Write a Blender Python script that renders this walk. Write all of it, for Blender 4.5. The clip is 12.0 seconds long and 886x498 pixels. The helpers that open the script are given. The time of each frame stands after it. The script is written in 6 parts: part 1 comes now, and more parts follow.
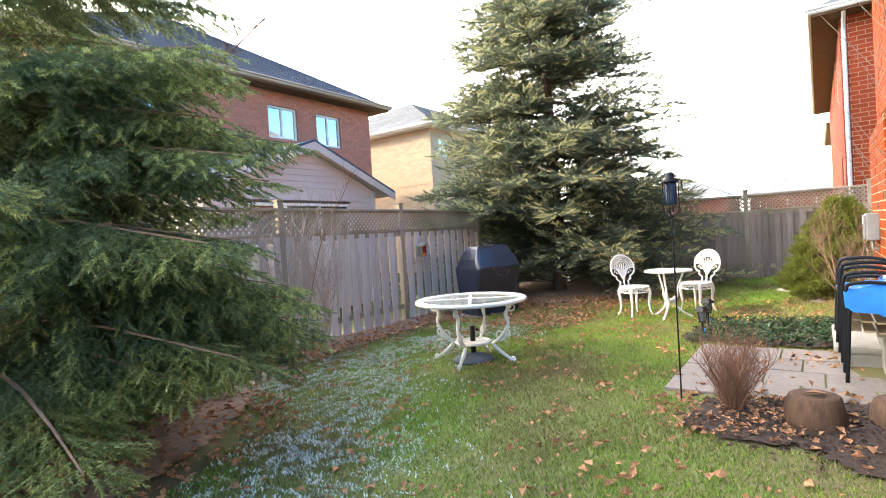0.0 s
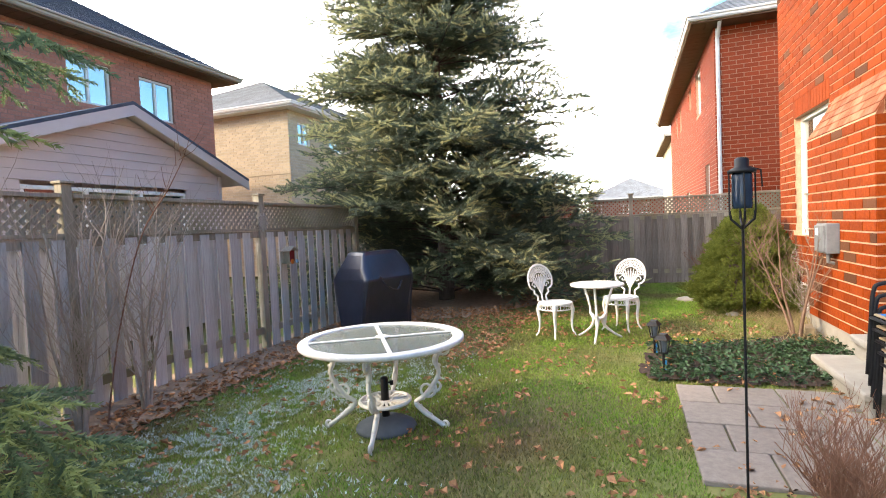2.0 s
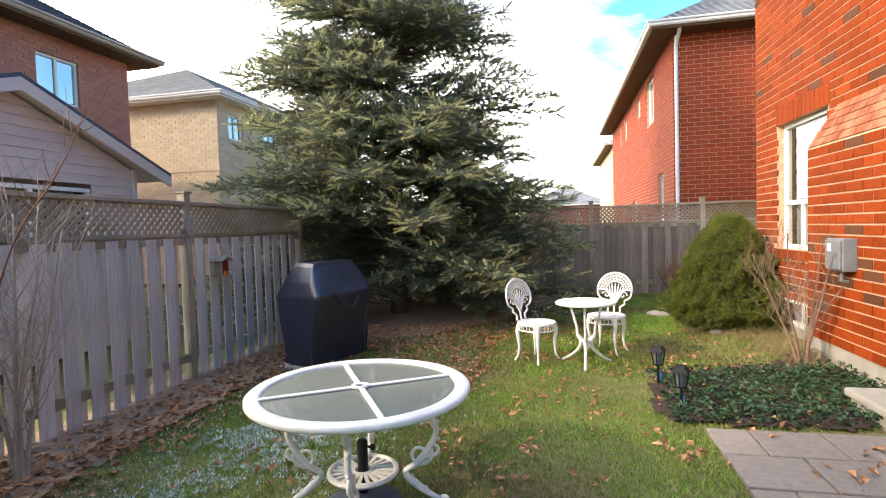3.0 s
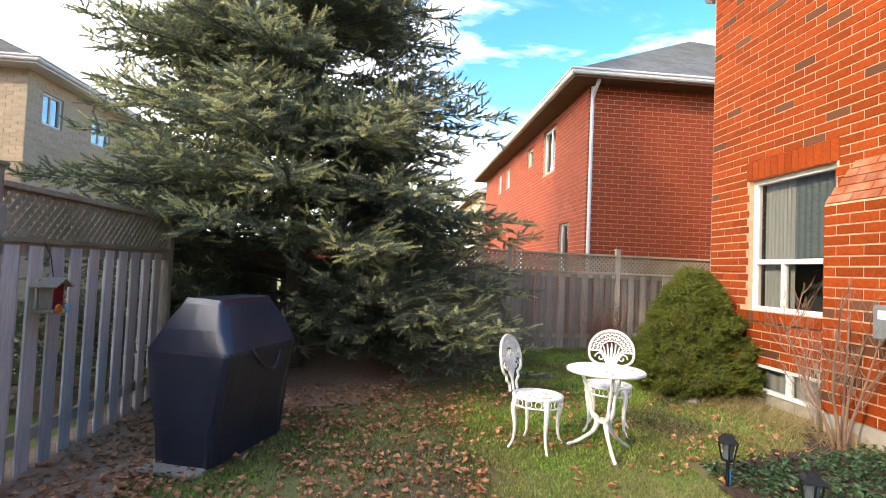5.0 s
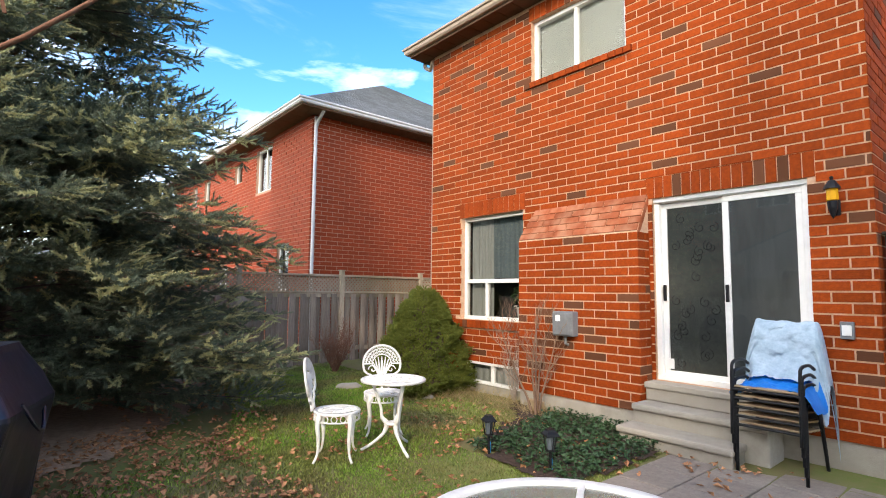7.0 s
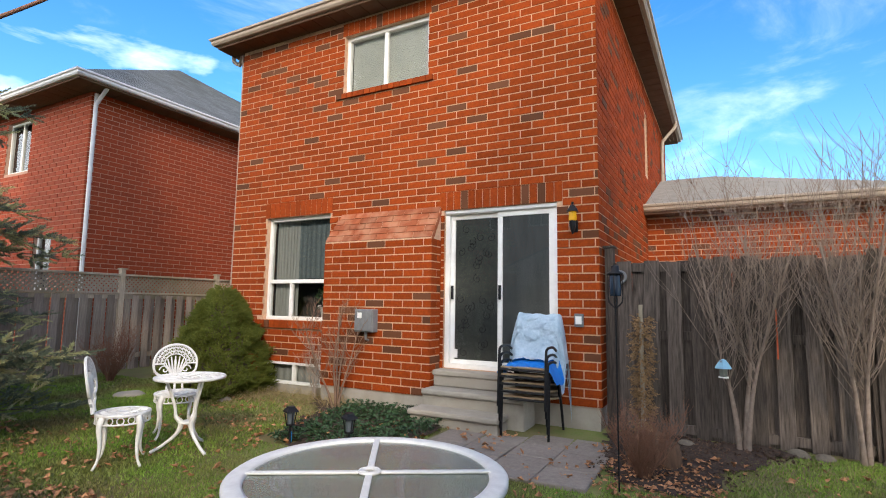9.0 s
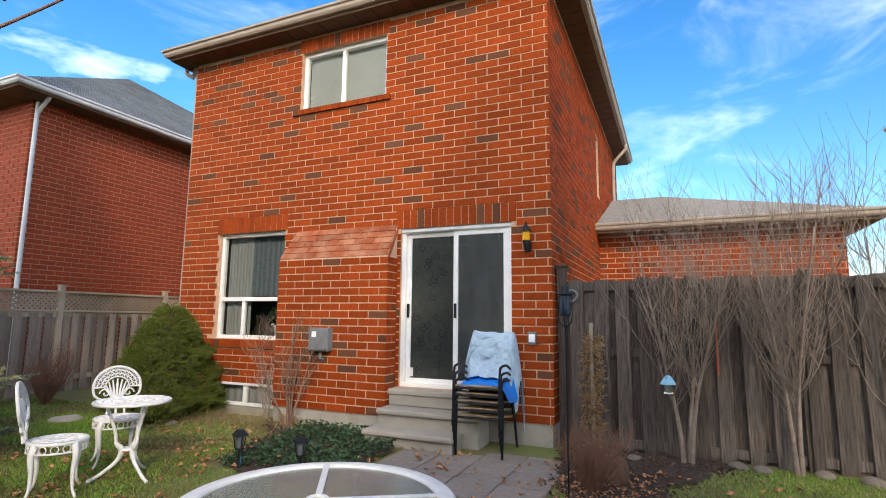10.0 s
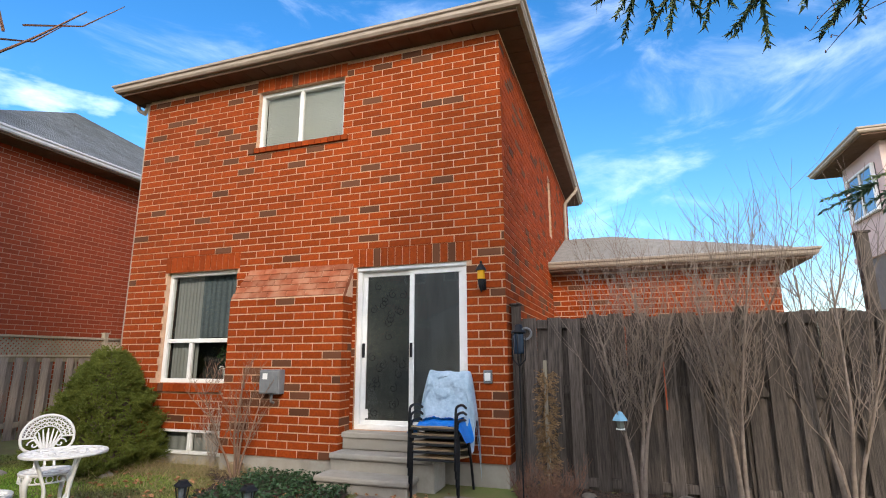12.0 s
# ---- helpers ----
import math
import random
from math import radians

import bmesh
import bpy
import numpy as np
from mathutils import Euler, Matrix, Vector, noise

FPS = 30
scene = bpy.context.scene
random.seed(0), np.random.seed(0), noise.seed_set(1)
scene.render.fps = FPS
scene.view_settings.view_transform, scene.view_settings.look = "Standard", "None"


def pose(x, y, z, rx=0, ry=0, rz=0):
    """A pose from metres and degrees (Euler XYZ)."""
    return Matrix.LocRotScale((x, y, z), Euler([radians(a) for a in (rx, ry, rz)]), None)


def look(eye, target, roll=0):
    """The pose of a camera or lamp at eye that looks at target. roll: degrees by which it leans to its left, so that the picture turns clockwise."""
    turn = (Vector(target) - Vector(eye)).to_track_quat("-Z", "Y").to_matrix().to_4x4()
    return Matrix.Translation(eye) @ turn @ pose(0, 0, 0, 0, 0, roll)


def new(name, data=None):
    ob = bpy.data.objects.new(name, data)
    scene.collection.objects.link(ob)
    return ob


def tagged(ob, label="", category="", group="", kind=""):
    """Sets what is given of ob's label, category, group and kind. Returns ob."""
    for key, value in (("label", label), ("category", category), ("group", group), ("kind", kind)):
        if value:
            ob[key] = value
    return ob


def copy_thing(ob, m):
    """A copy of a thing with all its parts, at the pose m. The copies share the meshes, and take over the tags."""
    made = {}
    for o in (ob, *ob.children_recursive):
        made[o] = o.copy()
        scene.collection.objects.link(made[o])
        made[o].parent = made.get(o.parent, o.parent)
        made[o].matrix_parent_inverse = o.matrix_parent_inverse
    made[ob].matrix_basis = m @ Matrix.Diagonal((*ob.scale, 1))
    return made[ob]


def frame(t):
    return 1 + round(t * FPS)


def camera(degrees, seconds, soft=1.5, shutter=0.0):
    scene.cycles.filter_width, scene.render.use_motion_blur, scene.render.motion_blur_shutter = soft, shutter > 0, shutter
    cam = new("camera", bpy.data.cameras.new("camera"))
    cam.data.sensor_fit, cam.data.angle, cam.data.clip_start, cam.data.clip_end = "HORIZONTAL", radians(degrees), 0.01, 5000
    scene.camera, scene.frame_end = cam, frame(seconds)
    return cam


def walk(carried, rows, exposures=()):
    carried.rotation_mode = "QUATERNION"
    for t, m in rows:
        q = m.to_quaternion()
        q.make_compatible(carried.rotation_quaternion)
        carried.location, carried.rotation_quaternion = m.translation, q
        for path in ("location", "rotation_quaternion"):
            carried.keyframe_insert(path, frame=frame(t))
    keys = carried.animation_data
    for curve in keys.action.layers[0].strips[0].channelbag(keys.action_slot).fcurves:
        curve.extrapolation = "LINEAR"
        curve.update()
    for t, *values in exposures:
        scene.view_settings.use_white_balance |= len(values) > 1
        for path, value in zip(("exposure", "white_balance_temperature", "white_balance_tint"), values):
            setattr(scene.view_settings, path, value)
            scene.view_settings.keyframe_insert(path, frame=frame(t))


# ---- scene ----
cam = camera(80.8, 12.0, soft=1.0)
PATH = [
    (0, (0.117, -0.146, 1.391), (-1.056, 1.473, 1.348), -3.6),
    (0.5, (-0.191, 0.203, 1.399), (-1.266, 1.888, 1.349), -3.5),
    (1, (-0.55, 0.499, 1.461), (-1.504, 2.256, 1.392), -3.2),
    (1.5, (-0.922, 0.831, 1.493), (-1.747, 2.651, 1.411), -3.0),
    (2, (-1.303, 1.22, 1.508), (-1.978, 3.101, 1.422), -2.6),
    (2.5, (-1.667, 1.584, 1.569), (-2.211, 3.507, 1.482), -2.3),
    (2.7, (-1.803, 1.748, 1.572), (-2.297, 3.684, 1.484), -2.2),
    (4.3, (-2.929, 3.121, 1.538), (-3.038, 5.118, 1.549), 1.7),
    (4.5, (-3.143, 3.269, 1.524), (-3.169, 5.269, 1.553), 1.9),
    (5, (-3.536, 3.61, 1.5), (-3.352, 5.6, 1.579), 2.5),
    (5.5, (-3.864, 3.76, 1.52), (-3.425, 5.708, 1.64), 2.2),
    (6, (-4.209, 3.703, 1.545), (-3.481, 5.56, 1.695), 1.8),
    (6.5, (-4.523, 3.612, 1.54), (-3.5, 5.323, 1.71), 1.3),
    (7, (-4.752, 3.557, 1.572), (-3.468, 5.081, 1.741), 0.6),
    (7.5, (-4.908, 3.498, 1.559), (-3.427, 4.831, 1.732), 0.1),
    (7.7, (-4.953, 3.463, 1.549), (-3.413, 4.727, 1.72), -0.1),
    (9.3, (-5.111, 3.292, 1.441), (-3.337, 4.189, 1.664), 0.9),
    (9.5, (-5.112, 3.275, 1.464), (-3.325, 4.144, 1.695), 0.8),
    (10, (-5.125, 3.262, 1.494), (-3.312, 4.064, 1.761), 0.6),
    (10.5, (-5.098, 3.237, 1.458), (-3.274, 3.992, 1.779), 0.4),
    (11, (-5.126, 3.237, 1.5), (-3.287, 3.942, 1.846), 0.3),
    (11.5, (-5.134, 3.235, 1.501), (-3.288, 3.903, 1.884), 0.1),
    (12, (-5.165, 3.228, 1.494), (-3.316, 3.869, 1.906), -0.2),
]
EXPOSURE = [(0, 2.7, 7600, 12), (1.5, 2.4, 7600, 12), (2.5, 2.08, 7500, 12), (4.5, 1.86, 7400, 12), (5.5, 1.86, 7200, 12), (6.5, 1.58, 7000, 11), (7.7, 1.34, 6800, 11), (9.3, 1.05, 6700, 11), (12, 1.02, 6650, 11)]
walk(cam, [(t, look(eye, target, roll)) for t, eye, target, roll in PATH], EXPOSURE)

# ---- world, sun ----
SUN_AZ = (-0.82, -0.572)
SUN_EL = radians(26.5)
world = bpy.data.worlds.new("sky")
scene.world = world
world.use_nodes = True


def build_sky():
    nt = world.node_tree
    nt.nodes.clear()
    N, L = nt.nodes.new, nt.links.new
    out, bg = N("ShaderNodeOutputWorld"), N("ShaderNodeBackground")
    sky = N("ShaderNodeTexSky")
    sky.sky_type, sky.sun_disc = "NISHITA", False
    sky.sun_elevation, sky.sun_rotation = SUN_EL, math.atan2(SUN_AZ[0], SUN_AZ[1])
    sky.air_density, sky.dust_density, sky.ozone_density = 1.0, 0.6, 2.5
    tc = N("ShaderNodeTexCoord")
    # cloud cover: denser towards the south-west, thin streaks elsewhere
    mp = N("ShaderNodeMapping")
    mp.inputs["Scale"].default_value = (1.0, 1.0, 2.6)
    n1 = N("ShaderNodeTexNoise")
    n1.inputs["Scale"].default_value, n1.inputs["Detail"].default_value, n1.inputs["Roughness"].default_value = 1.7, 7.0, 0.58
    n1.inputs["Distortion"].default_value = 0.35
    dot = N("ShaderNodeVectorMath")
    dot.operation = "DOT_PRODUCT"
    dot.inputs[1].default_value = (-1.0, 0.05, -0.2)
    add = N("ShaderNodeMath")
    add.operation = "MULTIPLY_ADD"
    add.inputs[1].default_value = 0.34
    ramp = N("ShaderNodeValToRGB")
    ramp.color_ramp.elements[0].position, ramp.color_ramp.elements[1].position = 0.435, 0.86
    mix = N("ShaderNodeMix")
    mix.data_type = "RGBA"
    mix.inputs["B"].default_value = CLOUD
    sat = N("ShaderNodeHueSaturation")
    sat.inputs["Saturation"].default_value, sat.inputs["Hue"].default_value = SKY_SAT, 0.502
    L(tc.outputs["Generated"], mp.inputs["Vector"])
    L(mp.outputs["Vector"], n1.inputs["Vector"])
    L(tc.outputs["Generated"], dot.inputs[0])
    L(dot.outputs["Value"], add.inputs[0])
    L(n1.outputs["Fac"], add.inputs[2])
    L(add.outputs["Value"], ramp.inputs["Fac"])
    mp2 = N("ShaderNodeMapping")
    mp2.inputs["Scale"].default_value, mp2.inputs["Rotation"].default_value = (1.2, 2.6, 6.5), (0.25, 0.1, 0.5)
    n2 = N("ShaderNodeTexNoise")
    n2.inputs["Scale"].default_value, n2.inputs["Detail"].default_value, n2.inputs["Roughness"].default_value = 1.5, 8.0, 0.6
    n2.inputs["Distortion"].default_value = 0.6
    streak = N("ShaderNodeMapRange")
    streak.interpolation_type = "SMOOTHSTEP"
    streak.inputs["From Min"].default_value, streak.inputs["From Max"].default_value, streak.inputs["To Max"].default_value = 0.46, 0.84, 0.17
    most = N("ShaderNodeMath")
    most.operation = "MAXIMUM"
    L(tc.outputs["Generated"], mp2.inputs["Vector"])
    L(mp2.outputs["Vector"], n2.inputs["Vector"])
    L(n2.outputs["Fac"], streak.inputs["Value"])
    L(streak.outputs["Result"], most.inputs[0])
    L(ramp.outputs["Color"], most.inputs[1])
    L(most.outputs["Value"], mix.inputs["Factor"])
    L(sky.outputs["Color"], sat.inputs["Color"])
    L(sat.outputs["Color"], mix.inputs["A"])
    L(mix.outputs["Result"], bg.inputs["Color"])
    L(bg.outputs["Background"], out.inputs["Surface"])
    bg.inputs["Strength"].default_value = SKY_STRENGTH


SKY_STRENGTH, SKY_SAT, CLOUD = 0.15, 1.35, (16.5, 16.9, 17.6, 1)
build_sky()
sun = new("sun", bpy.data.lights.new("sun", "SUN"))
sun.data.energy, sun.data.angle, sun.data.color = 1.02, radians(2.5), (1.0, 0.88, 0.7)
sun.matrix_world = look((SUN_AZ[0] * 30, SUN_AZ[1] * 30, 30 * math.tan(SUN_EL)), (0, 0, 0))


# ---- materials ----
def mat(name, col, col2=None, scale=6.0, rough=0.7, bump=0.0, bscale=40.0, metal=0.0, stretch=(1, 1, 1), vary=0.0, island=False, dark=0.0, darkcol=(0.1, 0.06, 0.05), coarse=None, cscale=0.6, spec=0.22, thin=0.0):
    """A surface with two scales of stain, relief, and a tint of its own for each piece."""
    m = bpy.data.materials.new(name)
    m.use_nodes = True
    nt = m.node_tree
    N, L = nt.nodes.new, nt.links.new
    b = nt.nodes["Principled BSDF"]
    b.inputs["Roughness"].default_value, b.inputs["Metallic"].default_value = rough, metal
    b.inputs["Specular IOR Level"].default_value = spec
    col2 = col2 or tuple(c * 0.75 for c in col)
    tc, mp = N("ShaderNodeTexCoord"), N("ShaderNodeMapping")
    mp.inputs["Scale"].default_value = stretch
    L(tc.outputs["Object"], mp.inputs["Vector"])
    no = N("ShaderNodeTexNoise")
    no.inputs["Scale"].default_value, no.inputs["Detail"].default_value, no.inputs["Roughness"].default_value = scale, 6.0, 0.65
    L(mp.outputs["Vector"], no.inputs["Vector"])
    rp = N("ShaderNodeValToRGB")
    rp.color_ramp.elements[0].position, rp.color_ramp.elements[1].position = 0.32, 0.68
    rp.color_ramp.elements[0].color, rp.color_ramp.elements[1].color = (*col2, 1), (*col, 1)
    L(no.outputs["Fac"], rp.inputs["Fac"])
    last = rp.outputs["Color"]
    if coarse:
        n2 = N("ShaderNodeTexNoise")
        n2.inputs["Scale"].default_value, n2.inputs["Detail"].default_value = cscale, 3.0
        L(tc.outputs["Object"], n2.inputs["Vector"])
        r2 = N("ShaderNodeValToRGB")
        r2.color_ramp.elements[0].position, r2.color_ramp.elements[1].position = 0.42, 0.66
        L(n2.outputs["Fac"], r2.inputs["Fac"])
        mx = N("ShaderNodeMix")
        mx.data_type = "RGBA"
        mx.inputs["B"].default_value = (*coarse, 1)
        L(r2.outputs["Color"], mx.inputs["Factor"])
        L(last, mx.inputs["A"])
        last = mx.outputs["Result"]
    if vary or dark:
        if island:
            rnd = N("ShaderNodeNewGeometry").outputs["Random Per Island"]
        else:
            rnd = N("ShaderNodeObjectInfo").outputs["Random"]
        if dark:
            lt = N("ShaderNodeMath")
            lt.operation = "LESS_THAN"
            lt.inputs[1].default_value = dark
            L(rnd, lt.inputs[0])
            mx = N("ShaderNodeMix")
            mx.data_type = "RGBA"
            mx.inputs["B"].default_value = (*darkcol, 1)
            L(lt.outputs["Value"], mx.inputs["Factor"])
            L(last, mx.inputs["A"])
            last = mx.outputs["Result"]
        hs = N("ShaderNodeHueSaturation")
        mr = N("ShaderNodeMapRange")
        mr.inputs["To Min"].default_value, mr.inputs["To Max"].default_value = 1 - vary, 1 + vary
        wn = N("ShaderNodeTexWhiteNoise")
        wn.noise_dimensions = "1D"
        L(rnd, wn.inputs["W"])
        L(wn.outputs["Value"], mr.inputs["Value"])
        L(mr.outputs["Result"], hs.inputs["Value"])
        L(last, hs.inputs["Color"])
        last = hs.outputs["Color"]
    L(last, b.inputs["Base Color"])
    if bump:
        n3 = N("ShaderNodeTexNoise")
        n3.inputs["Scale"].default_value, n3.inputs["Detail"].default_value = bscale, 4.0
        L(mp.outputs["Vector"], n3.inputs["Vector"])
        bp = N("ShaderNodeBump")
        bp.inputs["Strength"].default_value, bp.inputs["Distance"].default_value = bump, 0.01
        L(n3.outputs["Fac"], bp.inputs["Height"])
        L(bp.outputs["Normal"], b.inputs["Normal"])
    if thin:
        # light passes through leaves and needles
        tl, mx = N("ShaderNodeBsdfTranslucent"), N("ShaderNodeMixShader")
        mx.inputs["Fac"].default_value = thin
        L(last, tl.inputs["Color"])
        L(b.outputs["BSDF"], mx.inputs[1])
        L(tl.outputs["BSDF"], mx.inputs[2])
        L(mx.outputs["Shader"], nt.nodes["Material Output"].inputs["Surface"])
    return m


def glass_mat(name, tint, rough=0.02, ior=1.75):
    """Window glass over a dark interior: mostly see-through, mirror-like at a slant."""
    m = bpy.data.materials.new(name)
    m.use_nodes = True
    nt = m.node_tree
    nt.nodes.clear()
    N, L = nt.nodes.new, nt.links.new
    out, mix, tr, gl, fr = N("ShaderNodeOutputMaterial"), N("ShaderNodeMixShader"), N("ShaderNodeBsdfTransparent"), N("ShaderNodeBsdfGlossy"), N("ShaderNodeFresnel")
    tr.inputs["Color"].default_value = (*tint, 1)
    gl.inputs["Roughness"].default_value = rough
    fr.inputs["IOR"].default_value = ior
    L(fr.outputs["Fac"], mix.inputs["Fac"])
    L(tr.outputs["BSDF"], mix.inputs[1])
    L(gl.outputs["BSDF"], mix.inputs[2])
    L(mix.outputs["Shader"], out.inputs["Surface"])
    return m


M = {}
BR = ((0.31, 0.052, 0.0075), (0.215, 0.034, 0.006))
M["brick"] = mat("red_brick", *BR, scale=30, rough=0.85, bump=0.5, bscale=90, spec=0.1, vary=0.2, dark=0.1, darkcol=(0.12, 0.047, 0.024))
M["brick_j"] = mat("red_brick_joined", *BR, scale=30, rough=0.85, bump=0.5, bscale=90, spec=0.1, vary=0.2, dark=0.1, darkcol=(0.12, 0.047, 0.024), island=True)
M["mortar"] = mat("mortar", (0.62, 0.4, 0.27), (0.46, 0.28, 0.18), scale=20, rough=0.95, bump=0.4)
M["cap_brick"] = mat("pale_worn_brick", (0.3, 0.085, 0.035), (0.23, 0.06, 0.025), scale=16, rough=0.9, bump=0.5, bscale=90, vary=0.2, island=True, coarse=(0.35, 0.15, 0.085), cscale=5)
M["nb_brick"] = mat("neighbour_brick", (0.32, 0.055, 0.018), (0.25, 0.04, 0.014), scale=20, rough=0.85, bump=0.4, vary=0.14, island=True)
M["nb_mortar"] = mat("pinkish_mortar", (0.5, 0.31, 0.23), scale=20, rough=0.95)
M["old_brick"] = mat("brown_red_brick", (0.5, 0.21, 0.15), (0.41, 0.16, 0.11), scale=25, rough=0.9, bump=0.4, vary=0.12, island=True)
M["old_mortar"] = mat("dull_mortar", (0.4, 0.22, 0.17), scale=20, rough=0.95)
M["beige_brick"] = mat("buff_brick", (0.52, 0.42, 0.29), (0.44, 0.34, 0.23), scale=20, rough=0.9, vary=0.1, island=True)
M["beige_mortar"] = mat("buff_mortar", (0.55, 0.47, 0.37), scale=20, rough=0.95)
M["concrete"] = mat("concrete", (0.4, 0.365, 0.31), (0.31, 0.28, 0.235), scale=7, rough=0.9, bump=0.4, bscale=120, coarse=(0.33, 0.29, 0.24), cscale=1.8)
M["stone"] = mat("brown_grey_stone", (0.2, 0.165, 0.13), (0.12, 0.1, 0.08), scale=14, rough=0.9, bump=0.5)
M["paver"] = mat("paver", (0.3, 0.25, 0.21), (0.23, 0.19, 0.16), scale=25, rough=0.9, bump=0.5, bscale=150, vary=0.12)
M["white"] = mat("white_frame", (0.8, 0.79, 0.76), (0.72, 0.71, 0.68), scale=8, rough=0.45)
M["alu"] = mat("white_aluminium", (0.7, 0.69, 0.68), (0.58, 0.57, 0.56), scale=9, rough=0.45)
M["soffit"] = mat("brown_soffit", (0.15, 0.09, 0.06), (0.115, 0.07, 0.045), scale=4, rough=0.8, spec=0.1)
M["fascia"] = mat("tan_fascia", (0.4, 0.32, 0.25), (0.33, 0.26, 0.2), scale=4, rough=0.5)
M["roof"] = mat("grey_shingles", (0.3, 0.305, 0.31), (0.19, 0.195, 0.2), scale=5, rough=0.95, bump=0.7, bscale=60, stretch=(1, 1, 5), coarse=(0.2, 0.2, 0.2), cscale=1.5)
M["roof_dark"] = mat("slate_blue_shingles", (0.1, 0.115, 0.15), (0.065, 0.075, 0.1), scale=5, rough=0.95, bump=0.7, bscale=60, stretch=(1, 1, 5))
M["siding"] = mat("pink_grey_siding", (0.6, 0.51, 0.5), (0.55, 0.46, 0.45), scale=3, rough=0.6, stretch=(1, 0.2, 1))
M["wood"] = mat("weathered_fence_wood", (0.6, 0.565, 0.53), (0.42, 0.385, 0.345), scale=9, rough=0.9, bump=0.5, bscale=30, stretch=(6, 6, 0.5), vary=0.2)
M["wood_warm"] = mat("weathered_cedar", (0.46, 0.39, 0.31), (0.3, 0.245, 0.19), scale=9, rough=0.9, bump=0.5, bscale=30, stretch=(6, 6, 0.5), vary=0.2, coarse=(0.2, 0.18, 0.1), cscale=0.7)
M["wood_north"] = mat("brown_grey_fence_wood", (0.3, 0.25, 0.21), (0.18, 0.145, 0.12), scale=9, rough=0.9, bump=0.5, bscale=30, stretch=(6, 6, 0.5), vary=0.25)
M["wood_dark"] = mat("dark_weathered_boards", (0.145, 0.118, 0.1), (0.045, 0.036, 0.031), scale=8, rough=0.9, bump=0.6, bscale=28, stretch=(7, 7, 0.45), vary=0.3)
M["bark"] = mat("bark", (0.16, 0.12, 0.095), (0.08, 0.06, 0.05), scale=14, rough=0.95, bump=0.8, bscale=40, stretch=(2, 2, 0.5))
M["twig"] = mat("pale_twig", (0.46, 0.39, 0.33), (0.32, 0.26, 0.21), scale=12, rough=0.9)
M["glass"] = glass_mat("window_glass", (0.75, 0.8, 0.8))
# blue tint puts sky reflection into the glass colour; high IOR strengthens the mirror
M["glass_far"] = glass_mat("sky_tinted_window_glass", (0.25, 0.4, 0.5), 0.03, 4.5)
M["blind"] = mat("pale_blind", (0.62, 0.62, 0.58), (0.55, 0.55, 0.52), scale=3, rough=0.8)
M["sheer"] = mat("grey_sheer", (0.45, 0.46, 0.46), (0.33, 0.34, 0.34), scale=3, rough=0.9, stretch=(6, 6, 0.4))
M["net"] = mat("blue_grey_net", (0.2, 0.24, 0.26), (0.13, 0.16, 0.18), scale=26, rough=0.9)
# near-black: the dimness of unlit rooms is put into the colour
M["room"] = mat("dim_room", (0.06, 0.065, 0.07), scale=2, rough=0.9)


# ---- mesh helpers ----
def link_mesh(name, verts, faces, material, parent=None, label="", smooth=False):
    me = bpy.data.meshes.new(name)
    me.from_pydata(verts, [], faces)
    me.materials.append(material)
    if smooth:
        me.shade_smooth()
    ob = new(name, me)
    if parent:
        ob.parent = parent
    if label:
        ob["label"] = label
    return ob


